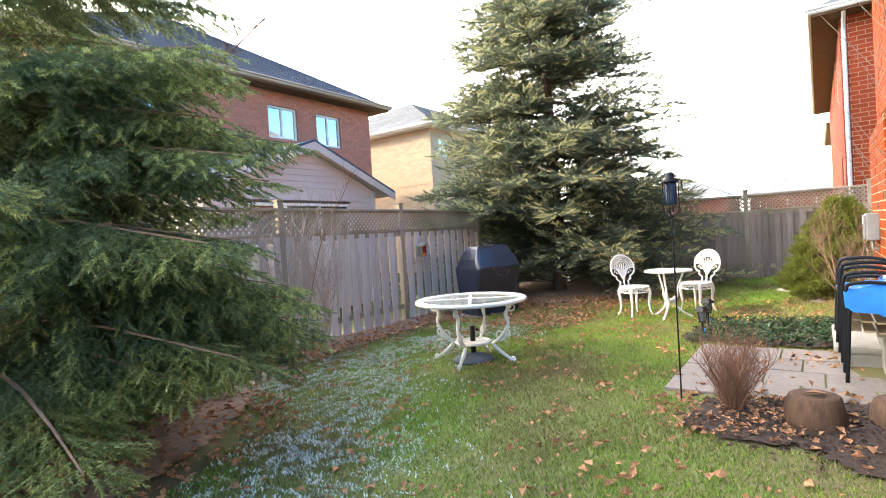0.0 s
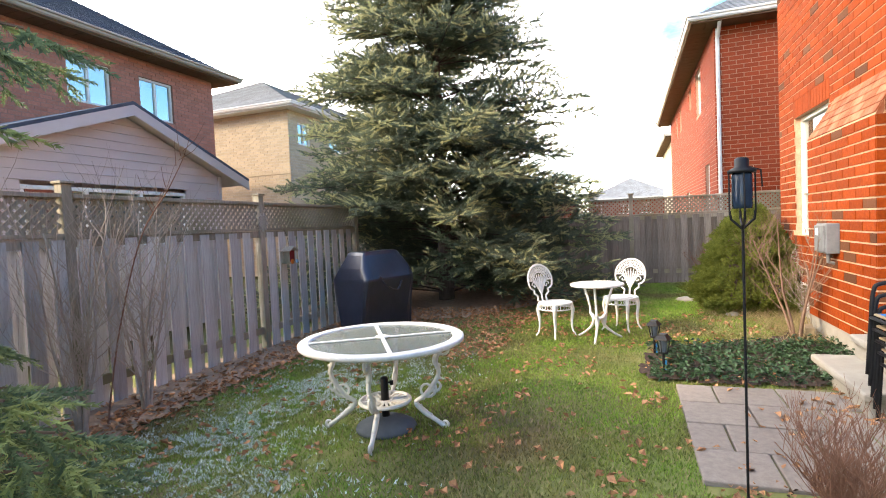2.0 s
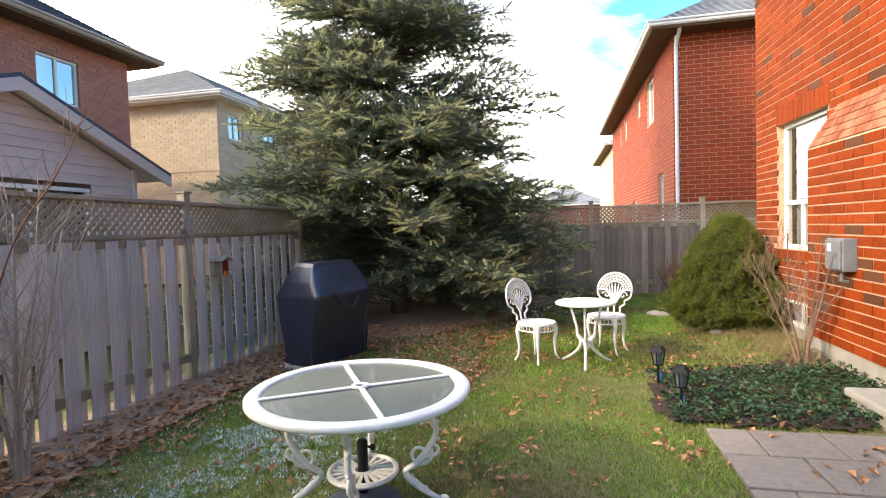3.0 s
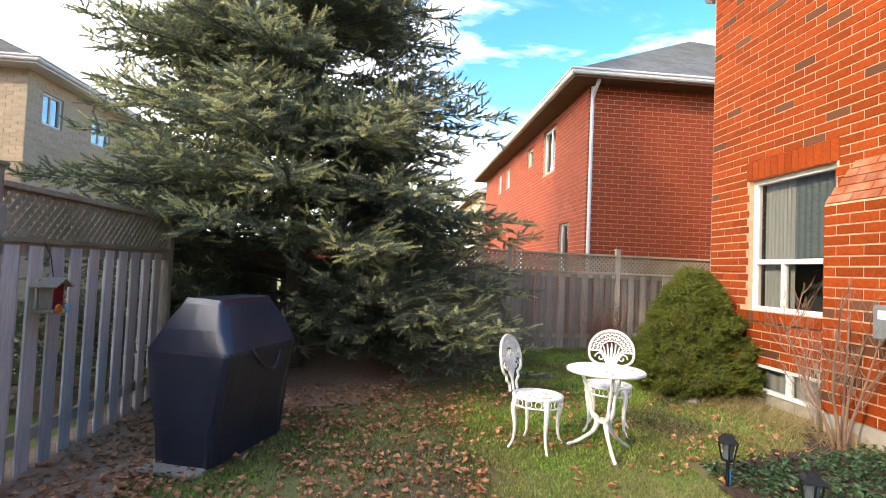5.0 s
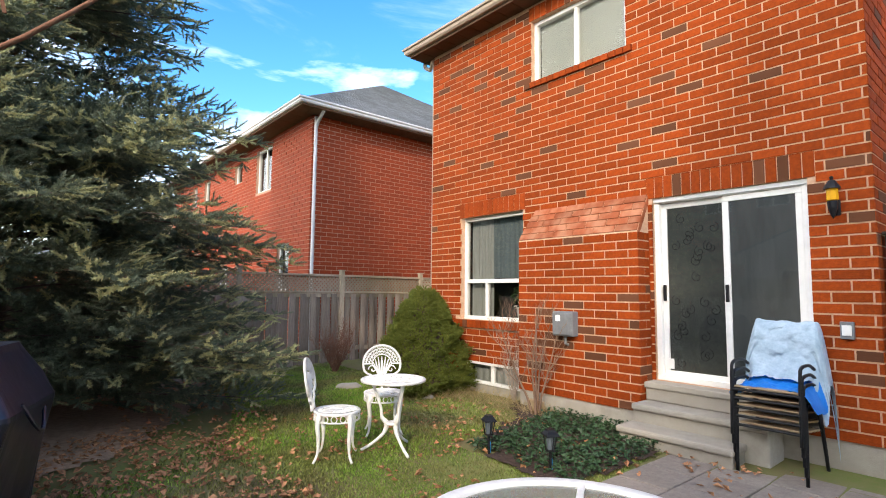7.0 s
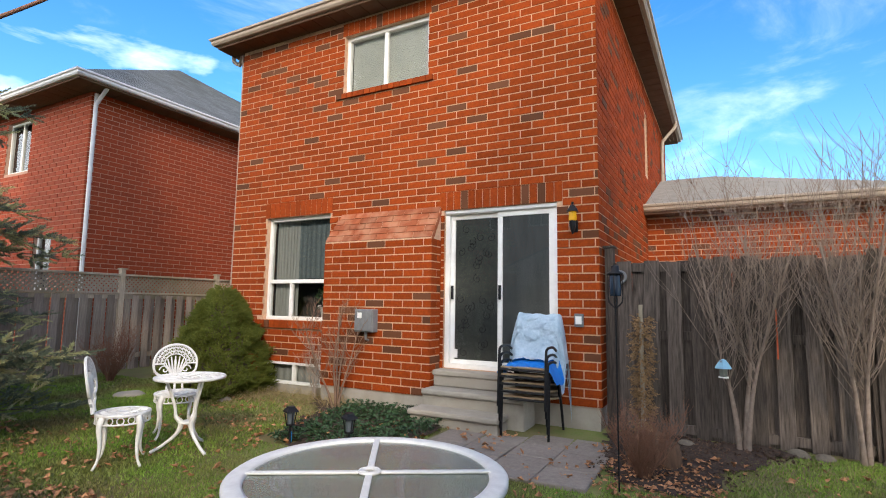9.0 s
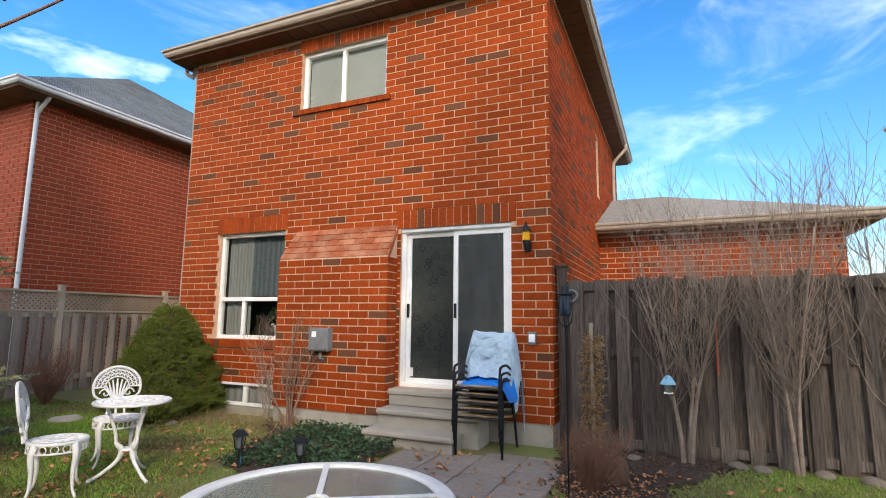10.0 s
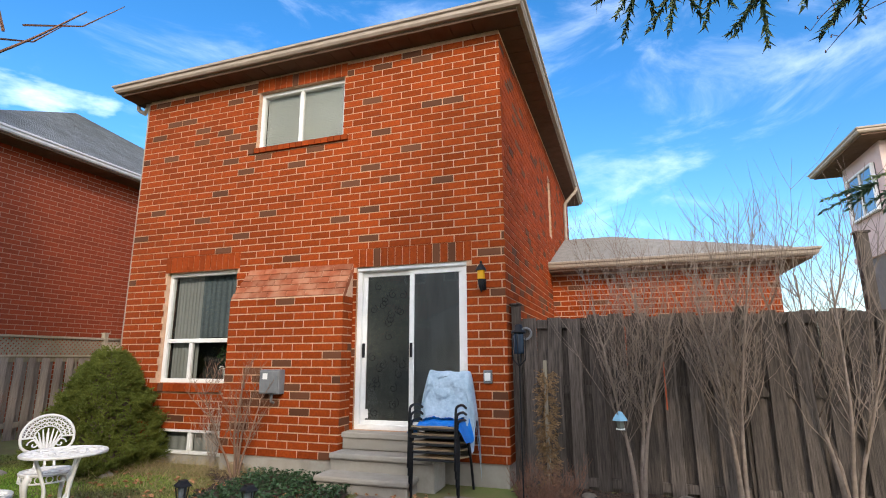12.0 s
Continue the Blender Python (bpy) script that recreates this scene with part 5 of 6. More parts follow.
def patio_door():
    d = thing("door_1", "white sliding glass patio door with dark screens", "door", (0.97, 6.55, 0.63), -90, kind="structure")
    b = Build()
    frame_ring(b, None, 1.52, 2.05, 0.06, -0.01, 0.11)
    b.out("door_frame", M["white"], d)
    Build().cham((0, -0.03, 2.0), (1.52, 0.02, 2.05), 0.006).out("head", M["alu"], d)
    for x0, x1, y, mt in ((0.06, 0.78, 0.055, "lace"), (0.74, 1.46, 0.02, "screen")):
        lf = Build()
        frame_ring(lf, Matrix.Translation((x0, y, 0.05)), x1 - x0, 1.94, 0.06, -0.012, 0.02)
        leaf = lf.out("door_leaf", M["white"], d)
        Build().box((x0 + 0.055, y + 0.008, 0.1), (x1 - 0.055, y + 0.014, 1.94)).out("screen", M[mt], leaf)
        pane = Build().poly([(x0 + 0.055, y, 0.1), (x1 - 0.055, y, 0.1), (x1 - 0.055, y, 1.94), (x0 + 0.055, y, 1.94)]).out("pane", M["glass"], leaf)
        pane.visible_shadow = False
        hx = x0 + 0.03
        Build().cham((hx - 0.012, y - 0.05, 0.88), (hx + 0.014, y - 0.012, 1.06), 0.006).out("handle", M["black"], leaf, "black handle")
    sc = Build()
    rng = random.Random(5)
    for i in range(26):
        cx, cz, sg = rng.uniform(0.2, 0.64), rng.uniform(0.2, 1.85), rng.choice((-1, 1))
        pts = []
        for k in range(16):
            a = k * 0.5
            r = 0.012 + 0.006 * k * 0.55
            pts.append((min(0.7, max(0.13, cx + sg * r * math.cos(a))), 0.05, min(1.92, max(0.12, cz + r * math.sin(a)))))
        sc.tube(pts, 0.0035, 3)
    sc.out("scrollwork", M["scroll"], d, "dark scroll pattern")["kind"] = "stuff"
    Build().box((0.1, 0.036, 0.13), (0.17, 0.04, 0.24)).out("sticker", M["white"], d)
    return d


patio_door()


def wall_lamp():
    l = thing("wall_lamp", "black carriage lamp with amber glass on the brick wall", "lamp", (0.9, 4.82, 2.42))
    l.scale = (0.85, 0.8, 1.0)
    Build().lathe([(0.035, 0), (0.055, 0.005), (0.06, 0.01), (0.055, 0.1), (0.06, 0.11)], (-0.1, 0, 0), 8).out("glass", M["amber"], l, "amber glass")
    Build().lathe([(0.085, 0.11), (0.075, 0.13), (0.035, 0.18), (0.015, 0.19), (0.02, 0.215), (0.0, 0.23)], (-0.1, 0, 0), 10).out("cap", M["black"], l)
    Build().lathe([(0.0, -0.16), (0.02, -0.13), (0.045, -0.06), (0.05, 0.0)], (-0.1, 0, 0), 10).out("base", M["black"], l)
    Build().tube([(0.03, 0, -0.06), (-0.04, 0, -0.07), (-0.1, 0, -0.03)], 0.014, 8).cham((0.0, -0.045, -0.12), (0.022, 0.045, 0.02), 0.006).out("bracket", M["black"], l)


wall_lamp()


def utility_boxes():
    m = thing("meter_box", "grey metal utility box on the brick bump-out", "box", (0.67, 7.55, 1.06))
    m.scale = (0.9, 0.88, 0.92)
    Build().cham((-0.14, -0.17, 0), (-0.005, 0.17, 0.33), 0.012).out("case", M["meterbox"], m)
    Build().cham((-0.16, -0.155, 0.02), (-0.14, 0.155, 0.31), 0.006).out("cover", M["meterbox"], m)
    Build().box((-0.163, 0.02, 0.2), (-0.16, 0.1, 0.28)).out("label_plate", M["white"], m)
    Build().tube([(-0.07, 0.0, 0.002), (-0.07, 0, -0.1), (0.0, 0, -0.12)], 0.02, 8).out("conduit", M["meterbox"], m)
    o = thing("outlet_box", "pale grey outdoor outlet cover on the brick wall", "outlet", (0.912, 4.78, 1.21))
    Build().cham((-0.04, -0.05, 0), (0.002, 0.05, 0.15), 0.006).out("cover", M["meterbox"], o)
    Build().cham((-0.05, -0.035, 0.03), (-0.04, 0.035, 0.12), 0.004).out("flap", M["white"], o)


utility_boxes()


# ---- fence to the side yard, and what stands behind it ----
def side_fence():
    f = thing("fence_south", "tall dark weathered board fence, boards overlapping", "fence", kind="structure")
    y = 4.42
    i = 0
    while y > -3.4:
        w = random.choice((0.14, 0.15, 0.16))
        dx = 0.0 if i % 2 else 0.055
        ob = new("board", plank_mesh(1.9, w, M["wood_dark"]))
        ob.matrix_world = Matrix.Translation((1.1 + dx, y, 0.04 + random.uniform(0, 0.05))) @ Matrix.Rotation(math.pi / 2 + random.uniform(-0.03, 0.03), 4, "Z") @ Matrix.Rotation(random.uniform(-0.014, 0.014) + 0.006 * max(0, 2.2 - y), 4, "Y")
        ob.parent = f
        y -= random.uniform(0.115, 0.135)
        i += 1
    for z in (0.12, 1.1, 1.84):
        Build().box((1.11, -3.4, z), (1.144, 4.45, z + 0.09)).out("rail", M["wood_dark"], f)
    for y, z in ((4.47, 2.12), (2.05, 2.0), (0.85, 2.75), (-0.4, 2.75)):
        wood_post("post", 1.24 if z > 2.5 else 1.12, y, -0.1, z, 0.1, f, M["wood_dark"])
    Build().box((1.075, 2.86, 0.95), (1.085, 2.874, 1.45)).out("marker_strip", M["redstrip"], f, "faded orange strip")


M["redstrip"] = mat("faded_orange", (0.55, 0.12, 0.05), scale=20, rough=0.7)
side_fence()
for k, (x, y, s) in enumerate(((0.95, 2.75, 0.1), (0.93, 2.55, 0.09), (0.8, 3.7, 0.08), (0.97, 2.05, 0.09), (0.9, 1.7, 0.1))):
    b = bmesh.new()
    bmesh.ops.create_icosphere(b, subdivisions=2, radius=s)
    for v in b.verts:
        v.co += v.co.normalized() * 0.25 * s * noise.noise(v.co * 9 + Vector((k, 0, 0)))
        v.co.z *= 0.6
    bb = Build()
    bb.take(b)
    o = bb.out("edging_stone", M["stone"], smooth=True)
    o.location = (x, y, 0.08)
    tagged(o, "rounded pale stone edging the mulch bed", "stone", "edging stones")


def garage():
    g = thing("garage", "single-storey orange brick garage wing with weathered grey shingles", "garage")
    brick_wall(g, (5.3, 4.54), (0, -1), 3.92, 0, 3.12, [], M["brick_j"], M["mortar"])
    Build().box((5.52, 0.62, 0), (11, 0.82, 3.12)).box((10.8, 0.82, 0), (11, 4.3, 3.12)).out("back_wall", M["mortar"], g)
    hip_roof(g, 5.3, 11, 0.62, 9.5, 3.12, 0.36, 0.42, M["roof_pale"], M["fascia"], M["soffit"])
    dp = Build().tube(spline([(8.1, 4.2, 5.86), (8.1, 4.2, 5.72), (8.05, 4.42, 5.45), (8.05, 4.49, 5.2), (8.05, 4.49, 3.7)], 4), 0.04, 8)
    dp.out("downspout", M["fascia"], g, "tan downspout")


M["roof_pale"] = mat("weathered_pale_shingles", (0.36, 0.34, 0.32), (0.26, 0.25, 0.24), scale=6, rough=0.95, bump=0.6, bscale=60, stretch=(1, 1, 5))
garage()


def pink_house():
    h = thing("house", "pale pink rendered upper storey over brick with blue-reflecting windows", "house")
    X, Y = 8.8, -2.6
    Build().box((X, Y - 9, 4.0), (X + 2.2, Y, 6.4)).out("upper_wall", M["pink"], h)
    Build().box((X + 0.01, Y - 9, 0), (X + 2.2, Y - 0.01, 3.85)).out("lower_wall", M["plum"], h)
    Build().cham((X - 0.06, Y - 9.1, 3.85), (X + 2.2, Y + 0.06, 4.0), 0.01).out("band", M["pink"], h)
    window_unit("window", h, (X + 1.85, Y + 0.09, 4.85), 180, 1.5, 1.15, [("v", 0.75)], label="white window reflecting blue sky", glass="glass_far")
    hip_roof(h, X, X + 2.2, Y - 9, Y, 6.4, 0.4, 0.5, M["roof"], M["fascia"], M["soffit"])


pink_house()


def far_houses():
    for x, y, w, z, m in ((-5.5, 62, 9, 3.6, "nb_brick"), (4.5, 60, 10, 3.2, "old_brick"), (-18, 58, 11, 3.6, "nb_brick"), (1.0, 31, 8, 5.6, "beige_brick")):
        h = thing("house", "distant brick house with a hipped roof", "house")
        Build().box((x, y, 0), (x + w, y + 9, z)).out("wall", M[m], h)
        hip_roof(h, x, x + w, y, y + 9, z, 0.5, 0.4, M["roof"], M["alu"], M["soffit"])
        for i in range(3):
            window_unit("window", h, (x + 0.8 + i * (w - 2) / 3, y - 0.02, z - 1.6), 0, 1.1, 1.1, [("v", 0.55)], label="distant white window")


far_houses()


# ---- garden furniture ----
def patio_table():
    t = thing("patio_table", "round white metal table with frosted glass top, scrolled legs", "table", (-3.1, 4.76, -0.015), 12)
    R = 0.625
    Build().lathe([(R - 0.085, 0.682), (R - 0.085, 0.7), (R - 0.07, 0.708), (R - 0.012, 0.706), (R, 0.698), (R, 0.678), (R - 0.012, 0.668), (R - 0.07, 0.676)], sides=64).out("rim", M["cast"], t, smooth=True)
    # the ring is open in the middle
    rim = t.children[0].data
    bm = bmesh.new()
    bm.from_mesh(rim)
    bmesh.ops.delete(bm, geom=[f for f in bm.faces if len(f.verts) > 10], context="FACES")
    bm.to_mesh(rim)
    bm.free()
    Build().lathe([(R - 0.08, 0.688), (R - 0.08, 0.694)], sides=64).out("glass_top", M["tglass"], t, "frosted greenish glass")
    for a in (0, 90):
        m = Matrix.Rotation(radians(a + 20), 4, "Z")
        Build().cham((-R + 0.07, -0.016, 0.696), (-0.05, 0.016, 0.707), 0.004, m).cham((0.05, -0.016, 0.696), (R - 0.07, 0.016, 0.707), 0.004, m).out("cross_bar", M["cast"], t)
    hub = Build()
    for r in (0.045, 0.032):
        hub.tube([(r * math.cos(i * math.pi / 12), r * math.sin(i * math.pi / 12), 0.706) for i in range(24)], 0.008, 6, True)
    hub.out("hub_ring", M["cast"], t)
    sh = Build()
    for r, w in ((0.19, 0.016), (0.05, 0.012)):
        sh.tube([(r * math.cos(i * math.pi / 20), r * math.sin(i * math.pi / 20), 0.215) for i in range(40)], w, 6, True)
    for i in range(20):
        a = i * math.pi / 10
        m = Matrix.Rotation(a, 4, "Z")
        Build().box((0.058, -0.007, 0.207), (0.178, 0.012, 0.22), m).out("shelf_slat", M["cast"], t)
    sh.out("lower_shelf", M["cast"], t)
    leg = Build()
    main = spline([(0.5, 0, 0.665), (0.44, 0, 0.6), (0.4, 0, 0.52), (0.425, 0, 0.43), (0.37, 0, 0.32), (0.31, 0, 0.25), (0.24, 0, 0.2), (0.3, 0, 0.13), (0.38, 0, 0.07), (0.45, 0, 0.02)], 5)
    leg.tube(main, [0.02 - 0.003 * math.sin(i * 0.5) for i in range(len(main))], 7)
    def curl(cx, cz, r0, turns, sg, ph):
        pts = []
        for i in range(18):
            f = i / 17
            a = ph + sg * f * turns * 2 * math.pi
            pts.append((cx + r0 * (1 - 0.75 * f) * math.cos(a), 0, cz + r0 * (1 - 0.75 * f) * math.sin(a)))
        leg.tube(pts, [0.013 - 0.006 * i / 17 for i in range(18)], 6)
    curl(0.33, 0.3, 0.07, 1.4, -1, 0.5)
    curl(0.47, 0.61, 0.055, 1.3, 1, 2.6)
    curl(0.455, 0.035, 0.03, 1.2, 1, -1.6)
    curl(0.4, 0.33, 0.05, 1.2, 1, 3.0)
    for i in range(7, len(main) - 8, 5):
        p = main[i]
        leg.lathe([(0.004, -0.012), (0.012, -0.004), (0.012, 0.006), (0.004, 0.013)], (p.x + 0.024, 0, p.z), 8)
    first = leg.out("leg", M["cast"], t, smooth=True)
    for k in range(1, 4):
        o = new("leg", first.data)
        o.parent = t
        o.matrix_basis = Matrix.Rotation(k * math.pi / 2, 4, "Z")
    first.matrix_basis = Matrix.Rotation(0, 4, "Z")
    u = thing("umbrella_base", "dark grey domed umbrella base with a short black tube", "umbrella base", (-3.1, 4.76, -0.02))
    Build().lathe([(0.225, 0), (0.235, 0.015), (0.225, 0.035), (0.17, 0.065), (0.07, 0.085), (0.035, 0.1)], sides=32).out("dome", M["slate"], u, smooth=True)
    Build().lathe([(0.03, 0.08), (0.03, 0.39), (0.024, 0.4)], sides=16).tube([(0.03, 0, 0.36), (0.06, 0, 0.36)], 0.008, 6).lathe([(0.014, 0.345), (0.014, 0.375)], (0.062, 0, 0), 8).out("tube", M["black"], u, smooth=True)


patio_table()


def garden_chair(at, rz):
    """Cast chair facing local +x."""
    c = thing("garden_chair", "ornate white cast metal chair with a pierced oval back", "chair", at, rz, group="chairs round the small table")
    c.scale = (1.06, 1.06, 1.04)
    s = Build()
    R = 0.205
    s.lathe([(R - 0.03, 0.428), (R - 0.03, 0.44), (R, 0.442), (R + 0.006, 0.432), (R, 0.42)], sides=32)
    seat = s.out("seat_rim", M["cast"], c, smooth=True)
    bm = bmesh.new()
    bm.from_mesh(seat.data)
    bmesh.ops.delete(bm, geom=[f for f in bm.faces if len(f.verts) > 10], context="FACES")
    bm.to_mesh(seat.data)
    bm.free()
    p = Build()
    for r in (0.06, 0.12):
        p.tube([(r * math.cos(i * math.pi / 14), r * math.sin(i * math.pi / 14), 0.434) for i in range(28)], 0.008, 5, True)
    for i in range(18):
        a = i * math.pi / 9
        p.tube([(0.06 * math.cos(a), 0.06 * math.sin(a), 0.434), (0.12 * math.cos(a + 0.17), 0.12 * math.sin(a + 0.17), 0.434), (0.18 * math.cos(a), 0.18 * math.sin(a), 0.434)], 0.007, 5)
    p.lathe([(0.05, 0.43), (0.05, 0.437)], sides=16)
    p.out("seat_panel", M["cast"], c)
    ap = Build()
    for zz in (0.36, 0.425):
        ap.tube([((R - 0.005) * math.cos(i * math.pi / 16), (R - 0.005) * math.sin(i * math.pi / 16), zz) for i in range(32)], 0.008, 5, True)
    for i in range(16):
        a = i * math.pi / 8
        ring = []
        for k in range(10):
            q = k * 0.628
            aa = a + 0.13 * math.cos(q)
            ring.append(((R - 0.004) * math.cos(aa), (R - 0.004) * math.sin(aa), 0.392 + 0.028 * math.sin(q)))
        ap.tube(ring, 0.005, 4, True)
    ap.out("apron", M["cast"], c)

    def bk(u, v):
        return (-0.185 - 0.17 * v - 0.03 * math.cos(u * 5), u, 0.44 + v)
    b = Build()
    outline = [bk(-0.075, 0.0), bk(-0.07, 0.06), bk(-0.125, 0.1), bk(-0.12, 0.14), bk(-0.165, 0.16)] + [bk(0.205 * math.cos(a), 0.26 + 0.2 * math.sin(a)) for a in np.linspace(math.pi * 1.12, -math.pi * 0.12, 22)] + [bk(0.165, 0.16), bk(0.12, 0.14), bk(0.125, 0.1), bk(0.07, 0.06), bk(0.075, 0.0)]
    b.tube(outline, 0.012, 6)
    b.out("back_frame", M["cast"], c)
    la = Build()
    for r in (0.83, 0.66, 0.5):
        la.tube([bk(0.205 * r * math.cos(a), 0.26 + 0.2 * r * math.sin(a)) for a in np.linspace(math.pi, 0, 18)], 0.006, 5)
    for r0, r1, n in ((1, 0.83, 15), (0.83, 0.66, 13), (0.66, 0.5, 11)):
        for i in range(n):
            a0, a1, a2 = math.pi * i / n, math.pi * (i + 0.5) / n, math.pi * (i + 1) / n
            la.tube([bk(0.205 * r0 * math.cos(a0), 0.26 + 0.2 * r0 * math.sin(a0)), bk(0.205 * r1 * math.cos(a1), 0.26 + 0.2 * r1 * math.sin(a1)), bk(0.205 * r0 * math.cos(a2), 0.26 + 0.2 * r0 * math.sin(a2))], 0.0055, 4)
    for i in range(7):
        a = math.pi * (0.1 + 0.8 * i / 6)
        la.tube([bk(0, 0.08), bk(0.05 * math.cos(a), 0.17), bk(0.1 * math.cos(a), 0.25 + 0.09 * math.sin(a))], [0.008, 0.013, 0.006], 5)
    for sg in (-1, 1):
        la.tube([bk(sg * (0.1 + 0.05 * (1 - f) * math.cos(f * 8)), 0.2 + 0.05 * (1 - f) * math.sin(f * 8)) for f in np.linspace(0, 0.9, 14)], 0.007, 5)
        la.tube([bk(sg * 0.205, 0.26), bk(sg * 0.11, 0.26), bk(0, 0.1)], 0.008, 5)
    la.tube([bk(0, 0.0), bk(0, 0.3)], 0.012, 5)
    la.out("back_panel", M["cast"], c)
    for k, (x, y) in enumerate(((0.12, 0.14), (0.12, -0.14), (-0.13, 0.13), (-0.13, -0.13))):
        dx, dy = x / 0.18, y / 0.18
        pts = spline([(x, y, 0.42), (x + 0.025 * dx, y + 0.025 * dy, 0.34), (x + 0.01 * dx, y + 0.01 * dy, 0.2), (x + 0.02 * dx, y + 0.02 * dy, 0.08), (x + 0.06 * dx, y + 0.06 * dy, 0.012)], 5)
        n = len(pts)
        Build().tube(pts, [0.03 - 0.019 * min(1, i / (n * 0.7)) for i in range(n)], 7).out("leg", M["cast"], c, smooth=True)
    return c


garden_chair((-2.24, 8.08, 0.0), -36)
garden_chair((-1.43, 8.5, 0.015), -118)


def bistro_table():
    t = thing("bistro_table", "small round white cast table with pierced top, curved legs", "table", (-1.7, 7.93, 0.012), 25)
    t.scale = (1.06, 1.06, 1.08)
    b = Build()
    b.lathe([(0.275, 0.64), (0.275, 0.65), (0.3, 0.652), (0.308, 0.644), (0.305, 0.628), (0.298, 0.628)], sides=40)
    o = b.out("top_rim", M["cast"], t, smooth=True)
    bm = bmesh.new()
    bm.from_mesh(o.data)
    bmesh.ops.delete(bm, geom=[f for f in bm.faces if len(f.verts) > 10], context="FACES")
    bm.to_mesh(o.data)
    bm.free()
    p = Build()
    for r, w in ((0.235, 0.011), (0.16, 0.011), (0.085, 0.011)):
        p.tube([(r * math.cos(i * math.pi / 20), r * math.sin(i * math.pi / 20), 0.642) for i in range(40)], w, 5, True)
    for r0, r1, n in ((0.28, 0.235, 22), (0.235, 0.16, 14), (0.16, 0.085, 10), (0.085, 0.0, 6)):
        for i in range(n):
            a0, a1 = 2 * math.pi * i / n, 2 * math.pi * (i + 0.5) / n
            p.tube([(r0 * math.cos(a0), r0 * math.sin(a0), 0.642), (r1 * math.cos(a1), r1 * math.sin(a1), 0.642), (r0 * math.cos(2 * a1 - a0), r0 * math.sin(2 * a1 - a0), 0.642)], 0.0105, 5)
    p.out("top_panel", M["cast"], t)
    for k in range(3):
        a = 2 * math.pi * k / 3
        q = [(0.2, 0.63), (0.15, 0.5), (0.11, 0.38), (0.1, 0.3), (0.055, 0.24), (0.09, 0.15), (0.2, 0.06), (0.29, 0.01)]
        pts = spline([(r * math.cos(a), r * math.sin(a), z) for r, z in q], 5)
        n = len(pts)
        Build().tube(pts, [0.014 + 0.012 * math.exp(-((i / n - 0.55) / 0.12) ** 2) for i in range(n)], 7).out("leg", M["cast"], t, smooth=True)
    Build().lathe([(0.06, 0.235), (0.068, 0.245), (0.06, 0.257)], sides=16).out("collar", M["cast"], t)


bistro_table()


def grill():
    g = thing("covered_grill", "barbecue under a creased black vinyl cover", "grill", (-4.88, 8.13, -0.05), -18)
    lv = [(0.02, 0.49, 0.98), (0.25, 0.53, 1.0), (0.55, 0.62, 1.02), (0.84, 0.74, 1.04), (0.87, 0.735, 1.03), (1.02, 0.56, 0.94), (1.2, 0.36, 0.74), (1.245, 0.33, 0.68)]
    v, f, k = [], [], 64
    for z, w, l in lv:
        for i in range(k):
            a = 2 * math.pi * i / k
            c, s = math.cos(a), math.sin(a)
            e = 0.13
            x, y = w / 2 * math.copysign(abs(c) ** e, c), l / 2 * math.copysign(abs(s) ** e, s)
            d = 0.02 * noise.noise(Vector((x * 5, y * 5, z * 1.6))) + 0.012 * noise.noise(Vector((x * 14, y * 14, z * 3)))
            fold = 0.018 * math.sin(a * 9 + 2 * z) * (1 - z / 1.25)
            q = 1 + d * 2 + (fold if z < 0.8 else 0)
            v.append((x * q, y * q, z + (0.012 * noise.noise(Vector((x * 7, y * 7, 3))) if z > 0.9 else 0)))
    for r in range(len(lv) - 1):
        f += [(r * k + i, r * k + (i + 1) % k, (r + 1) * k + (i + 1) % k, (r + 1) * k + i) for i in range(k)]
    f.append(tuple((len(lv) - 1) * k + i for i in range(k)))
    link_mesh("cover", v, f, M["cover"], g, smooth=False)
    Build().tube(spline([(0.36, -0.25, 0.9), (0.41, -0.15, 0.75), (0.4, 0.05, 0.68), (0.36, 0.2, 0.8)], 5), 0.012, 5).out("cover_strap", M["cover"], g)
    pv = thing("paving_slab", "grey concrete slab under the grill", "slab", (-4.88, 8.08, -0.06), -18)
    Build().cham((-0.3, -0.58, 0), (0.2, 0.5, 0.03), 0.008).out("slab", M["concrete"], pv)


grill()


